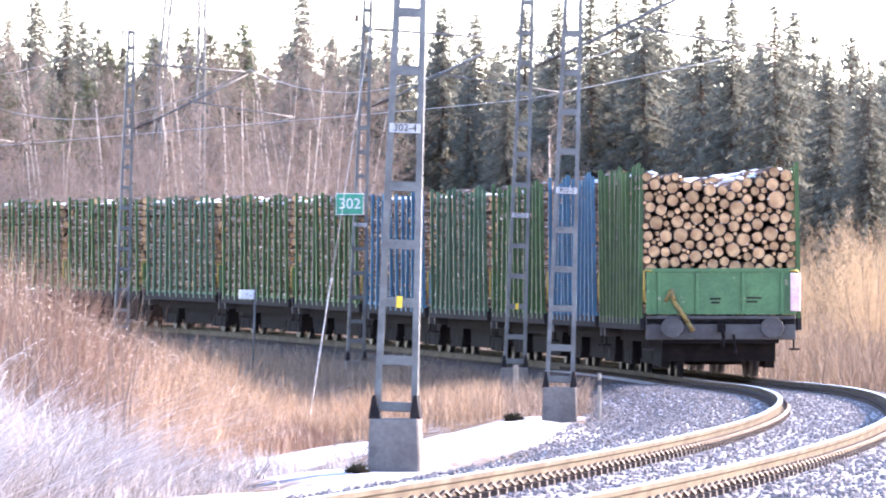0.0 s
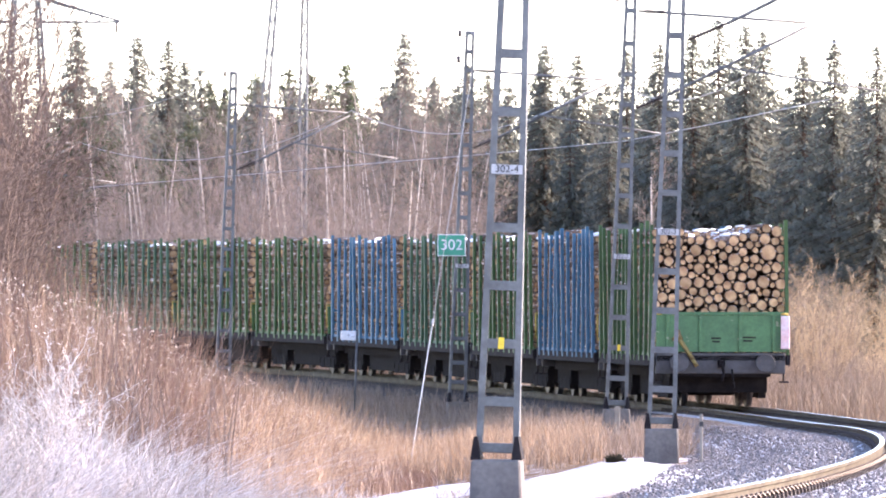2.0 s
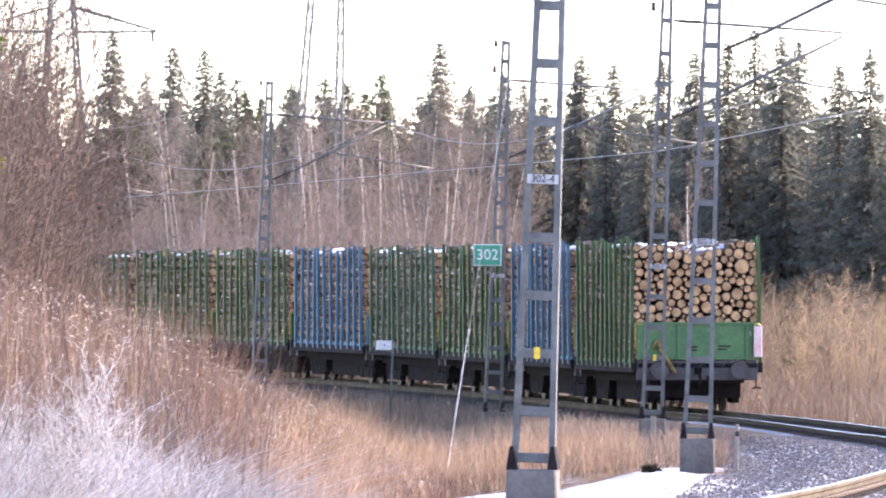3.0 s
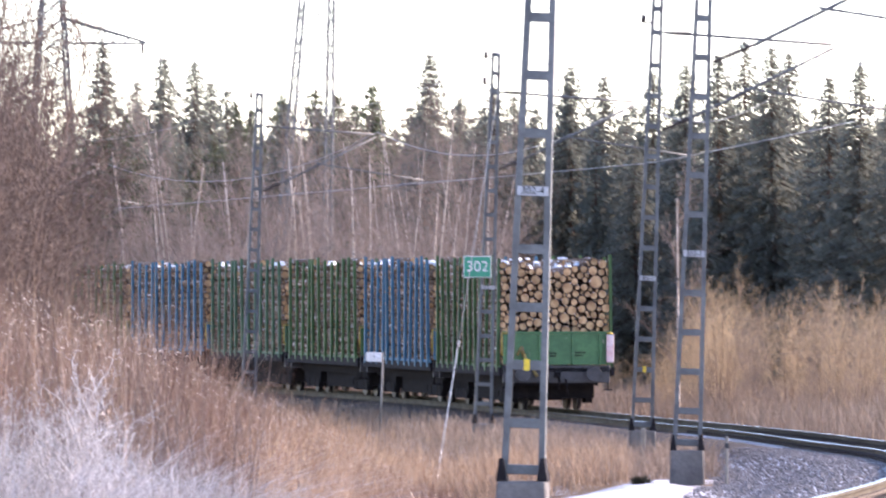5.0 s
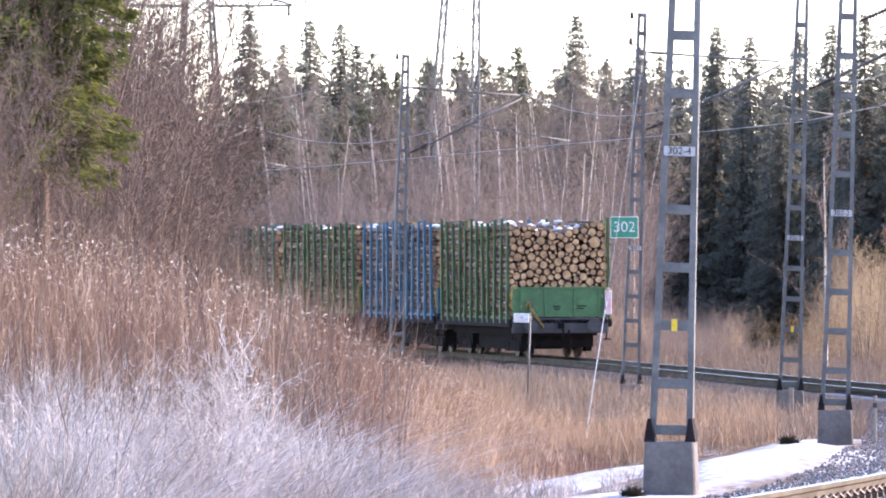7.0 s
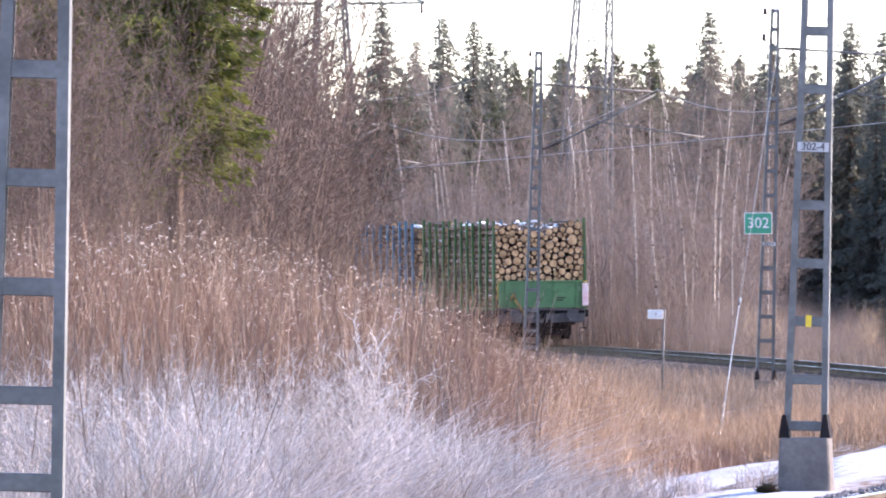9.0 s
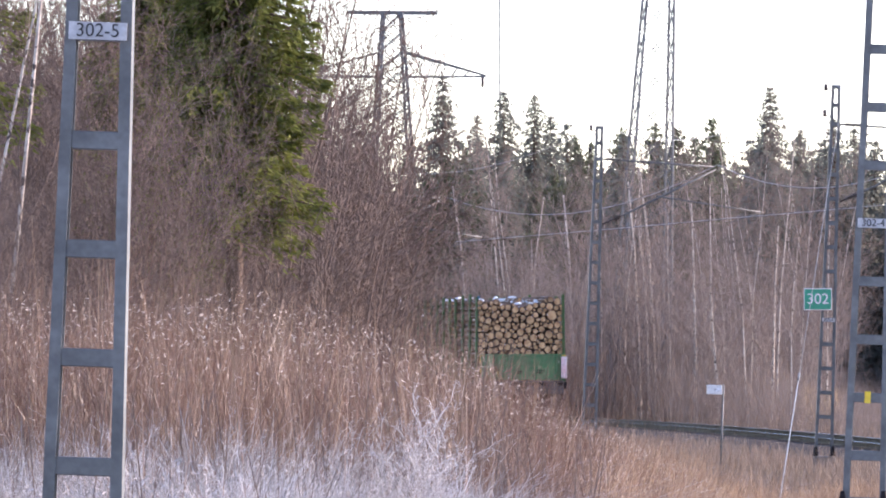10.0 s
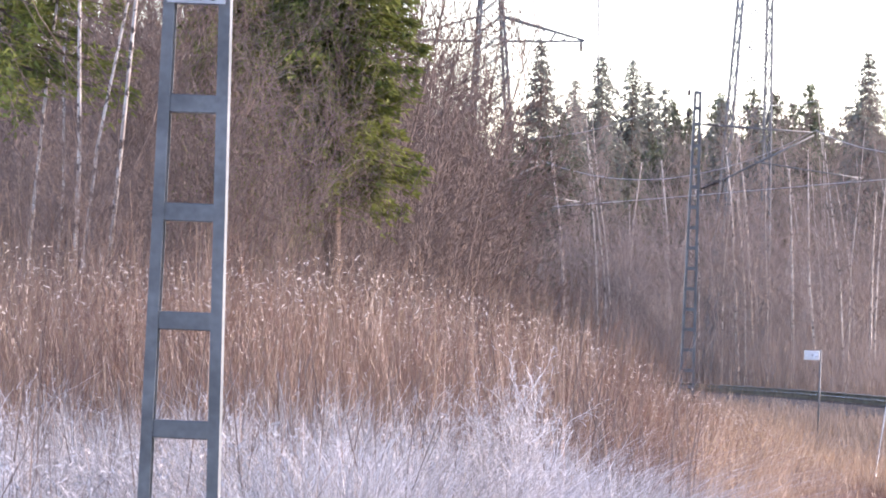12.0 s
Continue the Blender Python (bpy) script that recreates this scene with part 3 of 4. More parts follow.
    if last:
        # added panel in place of the headboard's sunlit side return
        block("tail_marker", (1.36, 1.56, 0.40, 0.462, 1.40, 2.2), PINK, wagon, "added pale panel for the sunlit side of the headboard", bevel=0.01)
        bm = bmesh.new()
        bent(bm, [(-0.99, 0.42, 1.86), (-0.94, 0.40, 1.62), (-0.66, 0.36, 1.15), (-0.56, 0.36, 0.98)], 0.05)
        bent(bm, [(-1.1, 0.42, 1.60), (-1.0, 0.42, 1.84), (-0.9, 0.42, 1.62)], 0.035)
        part("brake_lever", bm, OCHRE, wagon, "worn yellow brake lever")
        for x0, x1, z in ((-0.22, 0.0, 1.66), (0.5, 0.8, 1.68), (0.5, 0.72, 1.6), (-0.2, -0.02, 1.58)):
            block("marking", (x0, x1, 0.517, 0.526, z - 0.02, z + 0.02), DARK, wagon, "illegible stencilled marking")
    for yb in (2.6, WL - 2.6):
        bm = bmesh.new()
        for sx in (-1, 1):
            for q0, q1, za, zb in ((-1.35, 1.35, 0.52, 0.72), (-0.5, 0.5, 0.22, 0.86), (-1.2, -0.6, 0.2, 0.6), (0.6, 1.2, 0.2, 0.6)):
                box(bm, sx * 1.03 - 0.09, sx * 1.03 + 0.09, q0, q1, za, zb)
        box(bm, -1.0, 1.0, -0.3, 0.3, 0.5, 0.84)
        for q in (-1.42, 1.42):
            box(bm, -1.12, 1.12, q - 0.07, q + 0.07, 0.34, 0.74)
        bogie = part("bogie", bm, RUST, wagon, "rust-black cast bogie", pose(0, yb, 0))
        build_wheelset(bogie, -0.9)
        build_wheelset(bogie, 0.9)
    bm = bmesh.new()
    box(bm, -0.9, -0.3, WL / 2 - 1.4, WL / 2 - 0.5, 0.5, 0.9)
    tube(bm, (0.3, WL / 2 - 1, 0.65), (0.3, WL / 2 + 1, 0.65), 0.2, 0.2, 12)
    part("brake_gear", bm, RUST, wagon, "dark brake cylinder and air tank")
    return wagon


WAGONS, LOADS = [], []
for k, paint in enumerate(TRAIN):
    WAGONS.append(build_wagon(paint, k == 0))
    for b in range(3):
        LOADS.append((k, build_bundle(k * 3 + b + 1, 0.62 + (b + 0.5) * (WL - 1.1) / 3 + 0.04, k == 0 and b == 0)))


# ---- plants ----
# Far needles: distance haze put into a paler, greyer, more translucent colour.
HAZY_NEEDLE = mat("spruce_needles", (0.18, 0.19, 0.165), (0.145, 0.155, 0.135), 0.9, 0, 0.3, vary=0.12, spec=0.05, thin=0.55)
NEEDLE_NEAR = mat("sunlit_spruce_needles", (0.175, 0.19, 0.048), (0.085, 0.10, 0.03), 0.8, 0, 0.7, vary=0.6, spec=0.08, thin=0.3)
PINE = mat("pine_needles", (0.12, 0.135, 0.085), (0.08, 0.095, 0.06), 0.8, 0, 0.4, vary=0.5, spec=0.08, thin=0.3)
TRUNK = mat("spruce_bark", (0.13, 0.09, 0.07), (0.07, 0.055, 0.045), 0.95, 0, 3, 0.4, (1, 1, 0.3), spec=0.08)
BIRCH = mat("birch_bark", (0.60, 0.54, 0.48), (0.38, 0.32, 0.28), 0.8, 0, 4, 0.2, (1, 1, 0.8), spots=(0.09, 0.075, 0.07), spot_at=0.55, spec=0.08)
TWIG = mat("alder_twigs", (0.195, 0.14, 0.115), (0.115, 0.085, 0.072), 0.85, 0, 1, vary=0.5, spec=0.35, thin=0.15)
WILLOW = mat("willow_twigs", (0.20, 0.108, 0.07), (0.095, 0.052, 0.038), 0.38, 0, 0.3, spots=(0.5, 0.42, 0.37), spot_at=0.66, vary=0.9, spec=0.45, thin=0.12)
REED = mat("dry_reed", (0.35, 0.25, 0.168), (0.22, 0.145, 0.098), 0.7, 0, 0.3, vary=0.8, spec=0.3, thin=0.2)
FROST = mat("frosted_grass", (0.60, 0.57, 0.575), (0.28, 0.24, 0.215), 0.7, 0, 0.5, vary=0.75, spec=0.3, thin=0.15)
STRAW = mat("straw_grass", (0.36, 0.28, 0.215), (0.24, 0.18, 0.145), 0.8, 0, 0.3, vary=0.6, spec=0.2, thin=0.2)
GOLD = mat("golden_dry_twigs", (0.52, 0.40, 0.26), (0.36, 0.27, 0.18), 0.8, 0, 0.3, vary=0.5, spec=0.08, thin=0.4)
# Pale flecks that stand in for sun glints on the brush stems.
GLINT = mat("pale_dry_stems", (0.60, 0.52, 0.46), (0.44, 0.36, 0.30), 0.7, 0, 0.3, vary=0.5, spec=0.5, thin=0.2)
RED_TWIG = mat("birch_twigs", (0.27, 0.217, 0.187), (0.185, 0.148, 0.132), 0.8, 0, 0.4, vary=0.45, spec=0.2, thin=0.3)
# Twigs of the far thicket, with haze painted in as a lighter grey-brown.
HAZY_TWIG = mat("hoar_dusted_twigs", (0.34, 0.28, 0.25), (0.235, 0.19, 0.175), 0.8, 0, 0.4, vary=0.45, spec=0.08, thin=0.3)
HEATH = mat("dark_heather", (0.06, 0.07, 0.04), (0.09, 0.07, 0.05), 0.9, 0, 4, vary=0.4, spec=0.08)


def at(bearing, distance):
    """A place from the eye: metres to the right for every 100 m of distance, and the distance."""
    return bearing * distance / 100, distance


def tubes(segs, sides=3):
    """Segments (ax, ay, az, bx, by, bz, ra, rb) as thin open tubes."""
    S = np.asarray(segs, dtype=float)
    a, b = S[:, 0:3], S[:, 3:6]
    d = b - a
    d /= np.linalg.norm(d, axis=1, keepdims=True) + 1e-9
    h = np.where(np.abs(d[:, 2:3]) > 0.9, [[1.0, 0, 0]], [[0, 0, 1.0]])
    u = np.cross(d, h)
    u /= np.linalg.norm(u, axis=1, keepdims=True) + 1e-9
    w = np.cross(d, u)
    if sides == 2:
        u = u * np.cos(np.arange(len(S)) * 2.4)[:, None] + w * np.sin(np.arange(len(S)) * 2.4)[:, None]
        w = np.cross(d, u)
    V = []
    for p, r in ((a, S[:, 6:7]), (b, S[:, 7:8])):
        for k in range(sides):
            t = k * math.tau / sides
            V.append(p + (u * math.cos(t) + w * math.sin(t)) * r)
    V = np.stack(V, 1)
    n = len(S)
    q = np.array([[k, (k + 1) % sides, sides + (k + 1) % sides, sides + k] for k in range(sides if sides > 2 else 1)])
    if sides == 2:
        q = np.array([[0, 1, 2]])
    F = (q[None] + (np.arange(n) * 2 * sides)[:, None, None]).reshape(-1, q.shape[1])
    return V.reshape(-1, 3), F


def ribbons(x, y, z, h, lean, width, rng, bend=0.35, parts=2):
    """Upright blades or stems: narrow strips that bend away at the tip."""
    n = len(x)
    face, way = rng.uniform(0, math.pi, n), rng.uniform(0, math.tau, n)
    fx, fy = np.cos(face), np.sin(face)
    V = []
    for k in range(parts + 1):
        f = k / parts
        off = h * lean * f + h * bend * lean * f * f * 2
        cx, cy, cz = x + np.cos(way) * off, y + np.sin(way) * off, z + h * (f - 0.25 * lean * f * f)
        w = width * (1 - 0.75 * f)
        V += [np.stack([cx - fx * w, cy - fy * w, cz], -1), np.stack([cx + fx * w, cy + fy * w, cz], -1)]
    V = np.stack(V, 1)
    m = 2 * (parts + 1)
    q = np.array([[2 * k, 2 * k + 1, 2 * k + 3, 2 * k + 2] for k in range(parts)])
    F = (q[None] + (np.arange(n) * m)[:, None, None]).reshape(-1, 4)
    return V.reshape(-1, 3), F


def joined(pieces):
    V, F, n = [], [], 0
    mixed = len({f.shape[1] for _, f in pieces}) > 1
    for v, f in pieces:
        if mixed and f.shape[1] == 4:
            f = np.concatenate([f[:, [0, 1, 2]], f[:, [0, 2, 3]]])
        V.append(v)
        F.append(f + n)
        n += len(v)
    return np.concatenate(V), np.concatenate(F)


def quads(c, u, w):
    """Pointed sprays round the centres c, spanned by u and w."""
    V = np.stack([c - u - w, c + u * 1.3, c - u * 0.7 + w], 1)
    F = np.arange(len(c) * 3).reshape(-1, 3)
    return V.reshape(-1, 3), F


def spruce_meshes(seed, h, spread, whorls, sprays, size, needles, gap=0.12, slim=0.42, taper=0.78, droop=0.30, ragged=0.25):
    rng = np.random.default_rng(seed)
    C, U, W = [], [], []
    limbs = []
    for k in range(whorls):
        f = min(max((k + rng.uniform(-0.3, 0.3)) / whorls, 0.0), 0.995)
        z0 = h * (gap + (1 - gap) * f)
        reach = spread * (1 - f) ** taper * rng.uniform(1 - 1.4 * ragged, 1 + 0.6 * ragged) + 0.05
        n = int(5 + 5 * (1 - f))
        for j in range(n):
            if rng.random() < 0.12:
                continue
            a = (j + rng.uniform(-0.4, 0.4)) / n * math.tau
            L = reach * rng.uniform(0.6, 1.2)
            d = np.array([math.cos(a), math.sin(a), 0.0])
            limbs.append((0, 0, z0, d[0] * L, d[1] * L, z0 - (droop - 0.02) * L, 0.02 * h / 14 + 0.008, 0.005))
            m = max(2, int(sprays * (L / spread) ** 0.7 + 1))
            t = rng.uniform(0.15, 1.05, m)
            p = d * (L * t)[:, None] + np.array([0, 0, 1.0]) * (z0 - droop * L * t ** 1.3 + 0.10 * L * t ** 4)[:, None]
            p += rng.normal(0, size * 0.5, (m, 3))
            dirn = d + rng.normal(0, 0.5, (m, 3))
            dirn /= np.linalg.norm(dirn, axis=1, keepdims=True)
            hang = np.array([0, 0, -1.0]) + rng.normal(0, 0.45, (m, 3))
            C.append(p)
            U.append(dirn * size * (1.05 - 0.75 * f) * rng.uniform(0.6, 1.3, (m, 1)))
            W.append(hang * size * slim * (1.05 - 0.35 * f) * rng.uniform(0.6, 1.3, (m, 1)))
    C, U, W = np.concatenate(C), np.concatenate(U), np.concatenate(W)
    crown = sheet("crown", *quads(C, U, W), [needles], False)
    limbs.append((0, 0, -0.3, 0, 0, h * 0.55, 0.011 * h, 0.007 * h))
    limbs.append((0, 0, h * 0.55, 0, 0, h, 0.007 * h, 0.01))
    trunk = sheet("trunk", *tubes(limbs, 5), [TRUNK])
    return trunk, crown


def fan_spruce_meshes(seed, h, spread, limbs_n, gap, needles):
    """A spruce seen from nearer: drooping limbs with side shoots, from which short sprays hang."""
    rng = np.random.default_rng(seed)
    C, U, W, limbs = [], [], [], []
    up = np.array([0, 0, 1.0])
    for k in range(limbs_n):
        f = (k + rng.random()) / limbs_n
        z0 = h * (gap + (1 - gap) * f)
        a = k * 2.4 + rng.uniform(-0.5, 0.5)
        L = (spread * (1 - f) ** 0.62 + 0.12) * rng.uniform(0.5, 1.15)
        d = np.array([math.cos(a), math.sin(a), 0.0])
        side = np.array([-d[1], d[0], 0.0])
        n = int(40 + 150 * L / spread)
        t = rng.uniform(0.12, 1.0, n) ** 0.8
        off = rng.normal(0, 0.16, n) * L * (1.15 - t)
        drop = 0.34 * L * t ** 1.4 - 0.14 * L * t ** 5
        hang = rng.exponential(0.10, n) * (1.1 - 0.5 * f)
        p = d * (L * t)[:, None] + side * off[:, None] + up * (z0 - drop - hang)[:, None] + rng.normal(0, 0.02, (n, 3))
        dirn = d * 0.8 + side * np.sign(off)[:, None] * 0.5 - up * 0.35 + rng.normal(0, 0.3, (n, 3))
        dirn /= np.linalg.norm(dirn, axis=1, keepdims=True)
        wide = np.cross(dirn, rng.normal(0, 1, (n, 3)))
        wide /= np.linalg.norm(wide, axis=1, keepdims=True) + 1e-9
        C.append(p)
        U.append(dirn * 0.085 * rng.uniform(0.6, 1.3, (n, 1)))
        W.append(wide * 0.026 * rng.uniform(0.6, 1.3, (n, 1)))
        q = d * L * 0.55 + up * (z0 - 0.14 * L)
        limbs += [(0, 0, z0, *q, 0.03, 0.015), (*q, *(d * L + up * (z0 - 0.24 * L)), 0.015, 0.004)]
    limbs += [(0, 0, -0.3, 0, 0, h * 0.55, 0.010 * h, 0.006 * h), (0, 0, h * 0.55, 0, 0, h, 0.006 * h, 0.01)]
    crown = sheet("crown", *quads(np.concatenate(C), np.concatenate(U), np.concatenate(W)), [needles], False)
    return sheet("trunk", *tubes(limbs, 5), [TRUNK]), crown


def bare_meshes(seed, h, stems, spread, twigs, depth=3, thick=0.006, curl=0.25, fine_r=0.006):
    """A leafless tree or bush: wood (trunks and limbs) and fine twigs."""
    rng = np.random.default_rng(seed)
    wood, limbs, fine = [], [], []

    def grow(p, d, L, r, level):
        steps = 4 if level == 0 else 3
        for k in range(steps):
            d2 = d + rng.normal(0, curl * (0.35 if level == 0 else 1) * 0.5, 3) + np.array([0, 0, 0.06])
            d2 /= np.linalg.norm(d2)
            q = p + d2 * L / steps
            r2 = r * (0.8 if level else 0.76)
            (wood if level < 1 else fine if level > 1 else limbs).append((*p, *q, r, r2))
            if level < depth:
                n = twigs if level == 0 else max(1, twigs - level)
                for _ in range(n if (k > 0 or level) else 0):
                    t = rng.random()
                    side = rng.normal(0, 1, 3)
                    side -= d2 * side.dot(d2)
                    side /= np.linalg.norm(side) + 1e-9
                    nd = d2 * 0.75 + side * 0.75 + np.array([0, 0, 0.15])
                    grow(p + (q - p) * t, nd / np.linalg.norm(nd), L * (0.36 if level == 0 else 0.5) * rng.uniform(0.6, 1.2) * (1.15 - 0.16 * k), max(r2 * 0.42, fine_r), level + 1)
            p, d, r = q, d2, r2

    for _ in range(stems):
        a = rng.uniform(0, math.tau)
        lean = rng.uniform(0.02, spread)
        d = np.array([math.cos(a) * lean, math.sin(a) * lean, 1.0])
        grow(np.array([rng.normal(0, 0.12) * (stems > 1), rng.normal(0, 0.12) * (stems > 1), -0.2]), d / np.linalg.norm(d), h * rng.uniform(0.75, 1.05), thick * h * rng.uniform(0.7, 1.1), 0)
    return sheet("trunk", *tubes(wood, 5), [BIRCH]), sheet("crown", *joined([tubes(limbs, 3), tubes(fine, 2)]), [TWIG])


def plant(name, label, category, group, meshes, x, y, scale, turn, tilt=0.0):
    ob = thing(name, label, category, pose(x, y, float(ground_z(x, y)), tilt, 0, turn) @ Matrix.Scale(scale, 4), group)
    for part_name, me in zip(("trunk", "crown"), meshes):
        part(part_name, me, None, ob)
    return ob


def build_forest():
    rng = random.Random(11)
    firs = [spruce_meshes(s, 14, w, 90, 66, 0.105, HAZY_NEEDLE, 0.08, 0.7, 0.74, 0.38) for s, w in ((1, 3.3), (2, 3.9), (3, 3.1), (4, 3.6))]
    deep = [spruce_meshes(s, 14, w, 60, 16, 0.24, HAZY_NEEDLE, 0.08, 0.6) for s, w in ((5, 3.4), (6, 3.0))]
    pines = [spruce_meshes(s, 14, w, 44, 30, 0.15, PINE, 0.42, 0.8, 0.6, 0.2, 0.7) for s, w in ((7, 2.3), (8, 1.9), (9, 2.1))]
    birches = [bare_meshes(20 + s, 12, 1, 0.06, 4, 3, 0.0036, 0.25, 0.010) for s in range(4)]
    stout = [bare_meshes(40 + s, 12, 1, 0.05, 4, 3, 0.0084, 0.25, 0.010) for s in range(2)]
    for trunk, crown in birches + stout:
        crown.materials[0] = RED_TWIG
    fir_label = "spruce with drooping branches at the forest edge, needles paled for haze"
    # the spruces whose tips stand out against the sky: bearing, distance, height of the tip above the eye
    for b, d, tip, k in ((-5.72, 330, 10.7, 0), (-5.3, 340, 9.4, 1), (-4.97, 335, 10.2, 2), (-4.6, 340, 10.2, 3), (-4.4, 345, 9.5, 0),
                         (-1.72, 320, 9.9, 0), (-1.35, 335, 8.6, 2), (-0.95, 318, 8.6, 1), (-0.7, 325, 8.4, 3), (0.0, 312, 9.2, 2), (0.40, 315, 8.9, 0),
                         (0.67, 320, 7.6, 1), (1.0, 310, 8.9, 3), (1.40, 300, 8.9, 2), (1.80, 292, 9.0, 0), (2.12, 295, 9.6, 1), (2.45, 290, 9.2, 2),
                         (2.66, 300, 9.3, 3), (3.15, 285, 8.0, 0), (3.53, 280, 8.4, 2), (3.85, 290, 7.2, 3), (4.05, 278, 8.1, 1), (4.28, 282, 8.0, 0),
                         (4.72, 275, 6.3, 2), (5.2, 270, 6.0, 3), (5.6, 272, 6.4, 1)):
        back = 1.15 if b < -0.5 else 1.17
        x, y = at(b, d * back)
        h = tip * back + 0.5 + EYE - float(ground_z(x, y))
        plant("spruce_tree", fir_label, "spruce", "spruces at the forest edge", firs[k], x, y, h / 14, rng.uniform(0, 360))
    for b, d, tip, k in ((-2.42, 375, 10.6, 0), (-3.5, 385, 10.4, 1), (-1.95, 372, 9.3, 1), (-2.75, 380, 9.0, 0), (-3.9, 378, 9.6, 2), (-2.15, 382, 8.8, 2), (-3.1, 376, 9.4, 2)):
        x, y = at(b, d)
        h = tip + EYE - float(ground_z(x, y))
        plant("pine_tree", "grey-green pine with a thin open crown", "pine", "pines in the forest", pines[k], x, y, h / 14, rng.uniform(0, 360))
    # the wood behind them
    for d0, low, high, n, b0, b1 in ((374, 7.4, 9.8, 30, -7.5, -0.4), (372, 7.0, 9.4, 20, -0.2, 6.2), (405, 9.0, 11.4, 36, -7.5, 6.2), (348, 5.0, 8.2, 24, 0.6, 6.4), (440, 10, 12, 34, -8, 6.5)):
        for i in range(n):
            b = b0 + (b1 - b0) * (i + rng.uniform(0.1, 0.9)) / n
            x, y = at(b, d0 + rng.uniform(-12, 12))
            h = rng.uniform(low, high) + EYE - float(ground_z(x, y))
            far = b < -1.2 and rng.random() < 0.5
            plant("pine_tree" if far else "spruce_tree", "grey-green pine with a thin open crown" if far else "spruce standing deep in the wood, needles paled for haze", "pine" if far else "spruce",
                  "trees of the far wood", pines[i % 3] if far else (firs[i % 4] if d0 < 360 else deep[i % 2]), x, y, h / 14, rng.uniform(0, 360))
    # bare birches in front of the wood
    for i in range(100):
        b = -6.6 + 5.7 * (i + rng.uniform(0, 1)) / 100
        d = rng.uniform(288, 350)
        x, y = at(b, d)
        if x - float(line_x(y)) < 6:
            continue
        plant("birch_tree", "leafless birch with a pale trunk and reddish twigs", "birch", "birches along the far wood", birches[i % 4], x, y, rng.uniform(0.6, 1.05), rng.uniform(0, 360), rng.uniform(-3, 3))
    for b, d, s in ((-3.30, 314, 0.86), (-3.12, 316, 0.92), (-2.63, 308, 0.78), (-4.1, 332, 0.85), (1.32, 250, 0.62), (-2.35, 305, 0.8), (-4.68, 338, 0.85), (-4.62, 340, 0.7), (-5.39, 342, 0.9), (-1.7, 300, 0.7)):
        x, y = at(b, d)
        plant("birch_tree", "leafless birch with a bright sunlit trunk", "birch", "birches along the far wood", stout[int(d) % 2], x, y, s, 40 * d, 1.5)


def build_near_trees():
    rng = random.Random(5)
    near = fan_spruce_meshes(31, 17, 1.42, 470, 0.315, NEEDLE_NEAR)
    for b, d, h in ((-8.28, 124, 17.0), (-9.3, 128, 15.0)):
        x, y = at(b, d)
        plant("spruce_tree", "sunlit green spruce among bare bushes", "spruce", "spruces among the bushes", near, x, y, h / 17, 30 + 9 * d)
    pine = fan_spruce_meshes(33, 12, 2.2, 120, 0.56, NEEDLE_NEAR)
    x, y = at(-12.5, 119)
    plant("pine_tree", "pine with yellow-green needle clumps beside birches", "pine", "", pine, x, y, 1.05, 80)
    birches = [bare_meshes(60 + s, 13, 1, 0.03, 3, 3, 0.0042) for s in range(3)]
    for b, d, s, lean, k in ((-11.7, 117, 0.92, 5, 0), (-11.55, 118, 1.0, 7, 1), (-11.4, 116, 0.95, 9.5, 2), (-12.3, 120, 0.9, 4, 1), (-12.0, 123, 0.85, 6, 0)):
        x, y = at(b, d)
        ob = plant("birch_tree", "leafless white-trunked birch among alder bushes", "birch", "birches among the bushes", birches[k], x, y, s, 0)
        ob.matrix_basis = pose(x, y, float(ground_z(x, y)), 0, lean) @ pose(0, 0, 0, 0, 0, 31 * d) @ Matrix.Scale(s, 4)
    bushes = [bare_meshes(80 + s, 7, 5, 0.38, 3, 3, 0.0034, 0.38, 0.0078) for s in range(4)]
    for trunk, crown in bushes:
        trunk.materials[0] = TWIG
    # tall bare bushes that hide the train at the end: bearing, distance, size
    for i in range(92):
        b = rng.uniform(-13.2, -6.6)
        d = rng.uniform(128, 190)
        edge = min(1.0, (-6.0 - b) / 1.6)
        x, y = at(b, d)
        s = (0.55 + 0.85 * max(edge, 0.1)) * rng.uniform(0.75, 1.15)
        plant("bare_bush", "tall leafless brown alder bush with dense fine twigs", "bush", "bare alder bushes", bushes[i % 4], x, y, s, rng.uniform(0, 360))
    # the outer edge of the alder thicket, falling towards the railway
    for i in range(30):
        b = -7.9 + 1.2 * (i + rng.random()) / 30
        x, y = at(b, rng.uniform(150, 195))
        s = float(np.interp(b, [-7.9, -7.2, -6.7], [1.4, 1.15, 0.85])) * rng.uniform(0.85, 1.05)
        plant("bare_bush", "tall leafless brown alder bush with dense fine twigs", "bush", "bare alder bushes", bushes[i % 4], x, y, s, rng.uniform(0, 360))
    golden = []
    for trunk, crown in bushes:
        crown = crown.copy()
        crown.materials[0] = GOLD
        golden.append((trunk, crown))
    brown = []
    for trunk, crown in bushes:
        crown = crown.copy()
        crown.materials[0] = RED_TWIG
        brown.append((trunk, crown))
    for i in range(76):
        b = rng.uniform(1.3, 6.8)
        d = rng.uniform(205, 262) if b > 4 else rng.uniform(246, 300)
        x, y = at(b, d)
        if x - float(line_x(y)) < 4.5:
            continue
        meshes = golden[i % 4] if b > 4 or i % 3 else brown[i % 4]
        plant("bare_bush", "low leafless willow bush in dry grass", "bush", "willow bushes by the curve", meshes, x, y, rng.uniform(0.38, 0.66), rng.uniform(0, 360))
    for i in range(28):
        b = rng.uniform(-13.4, -7.5)
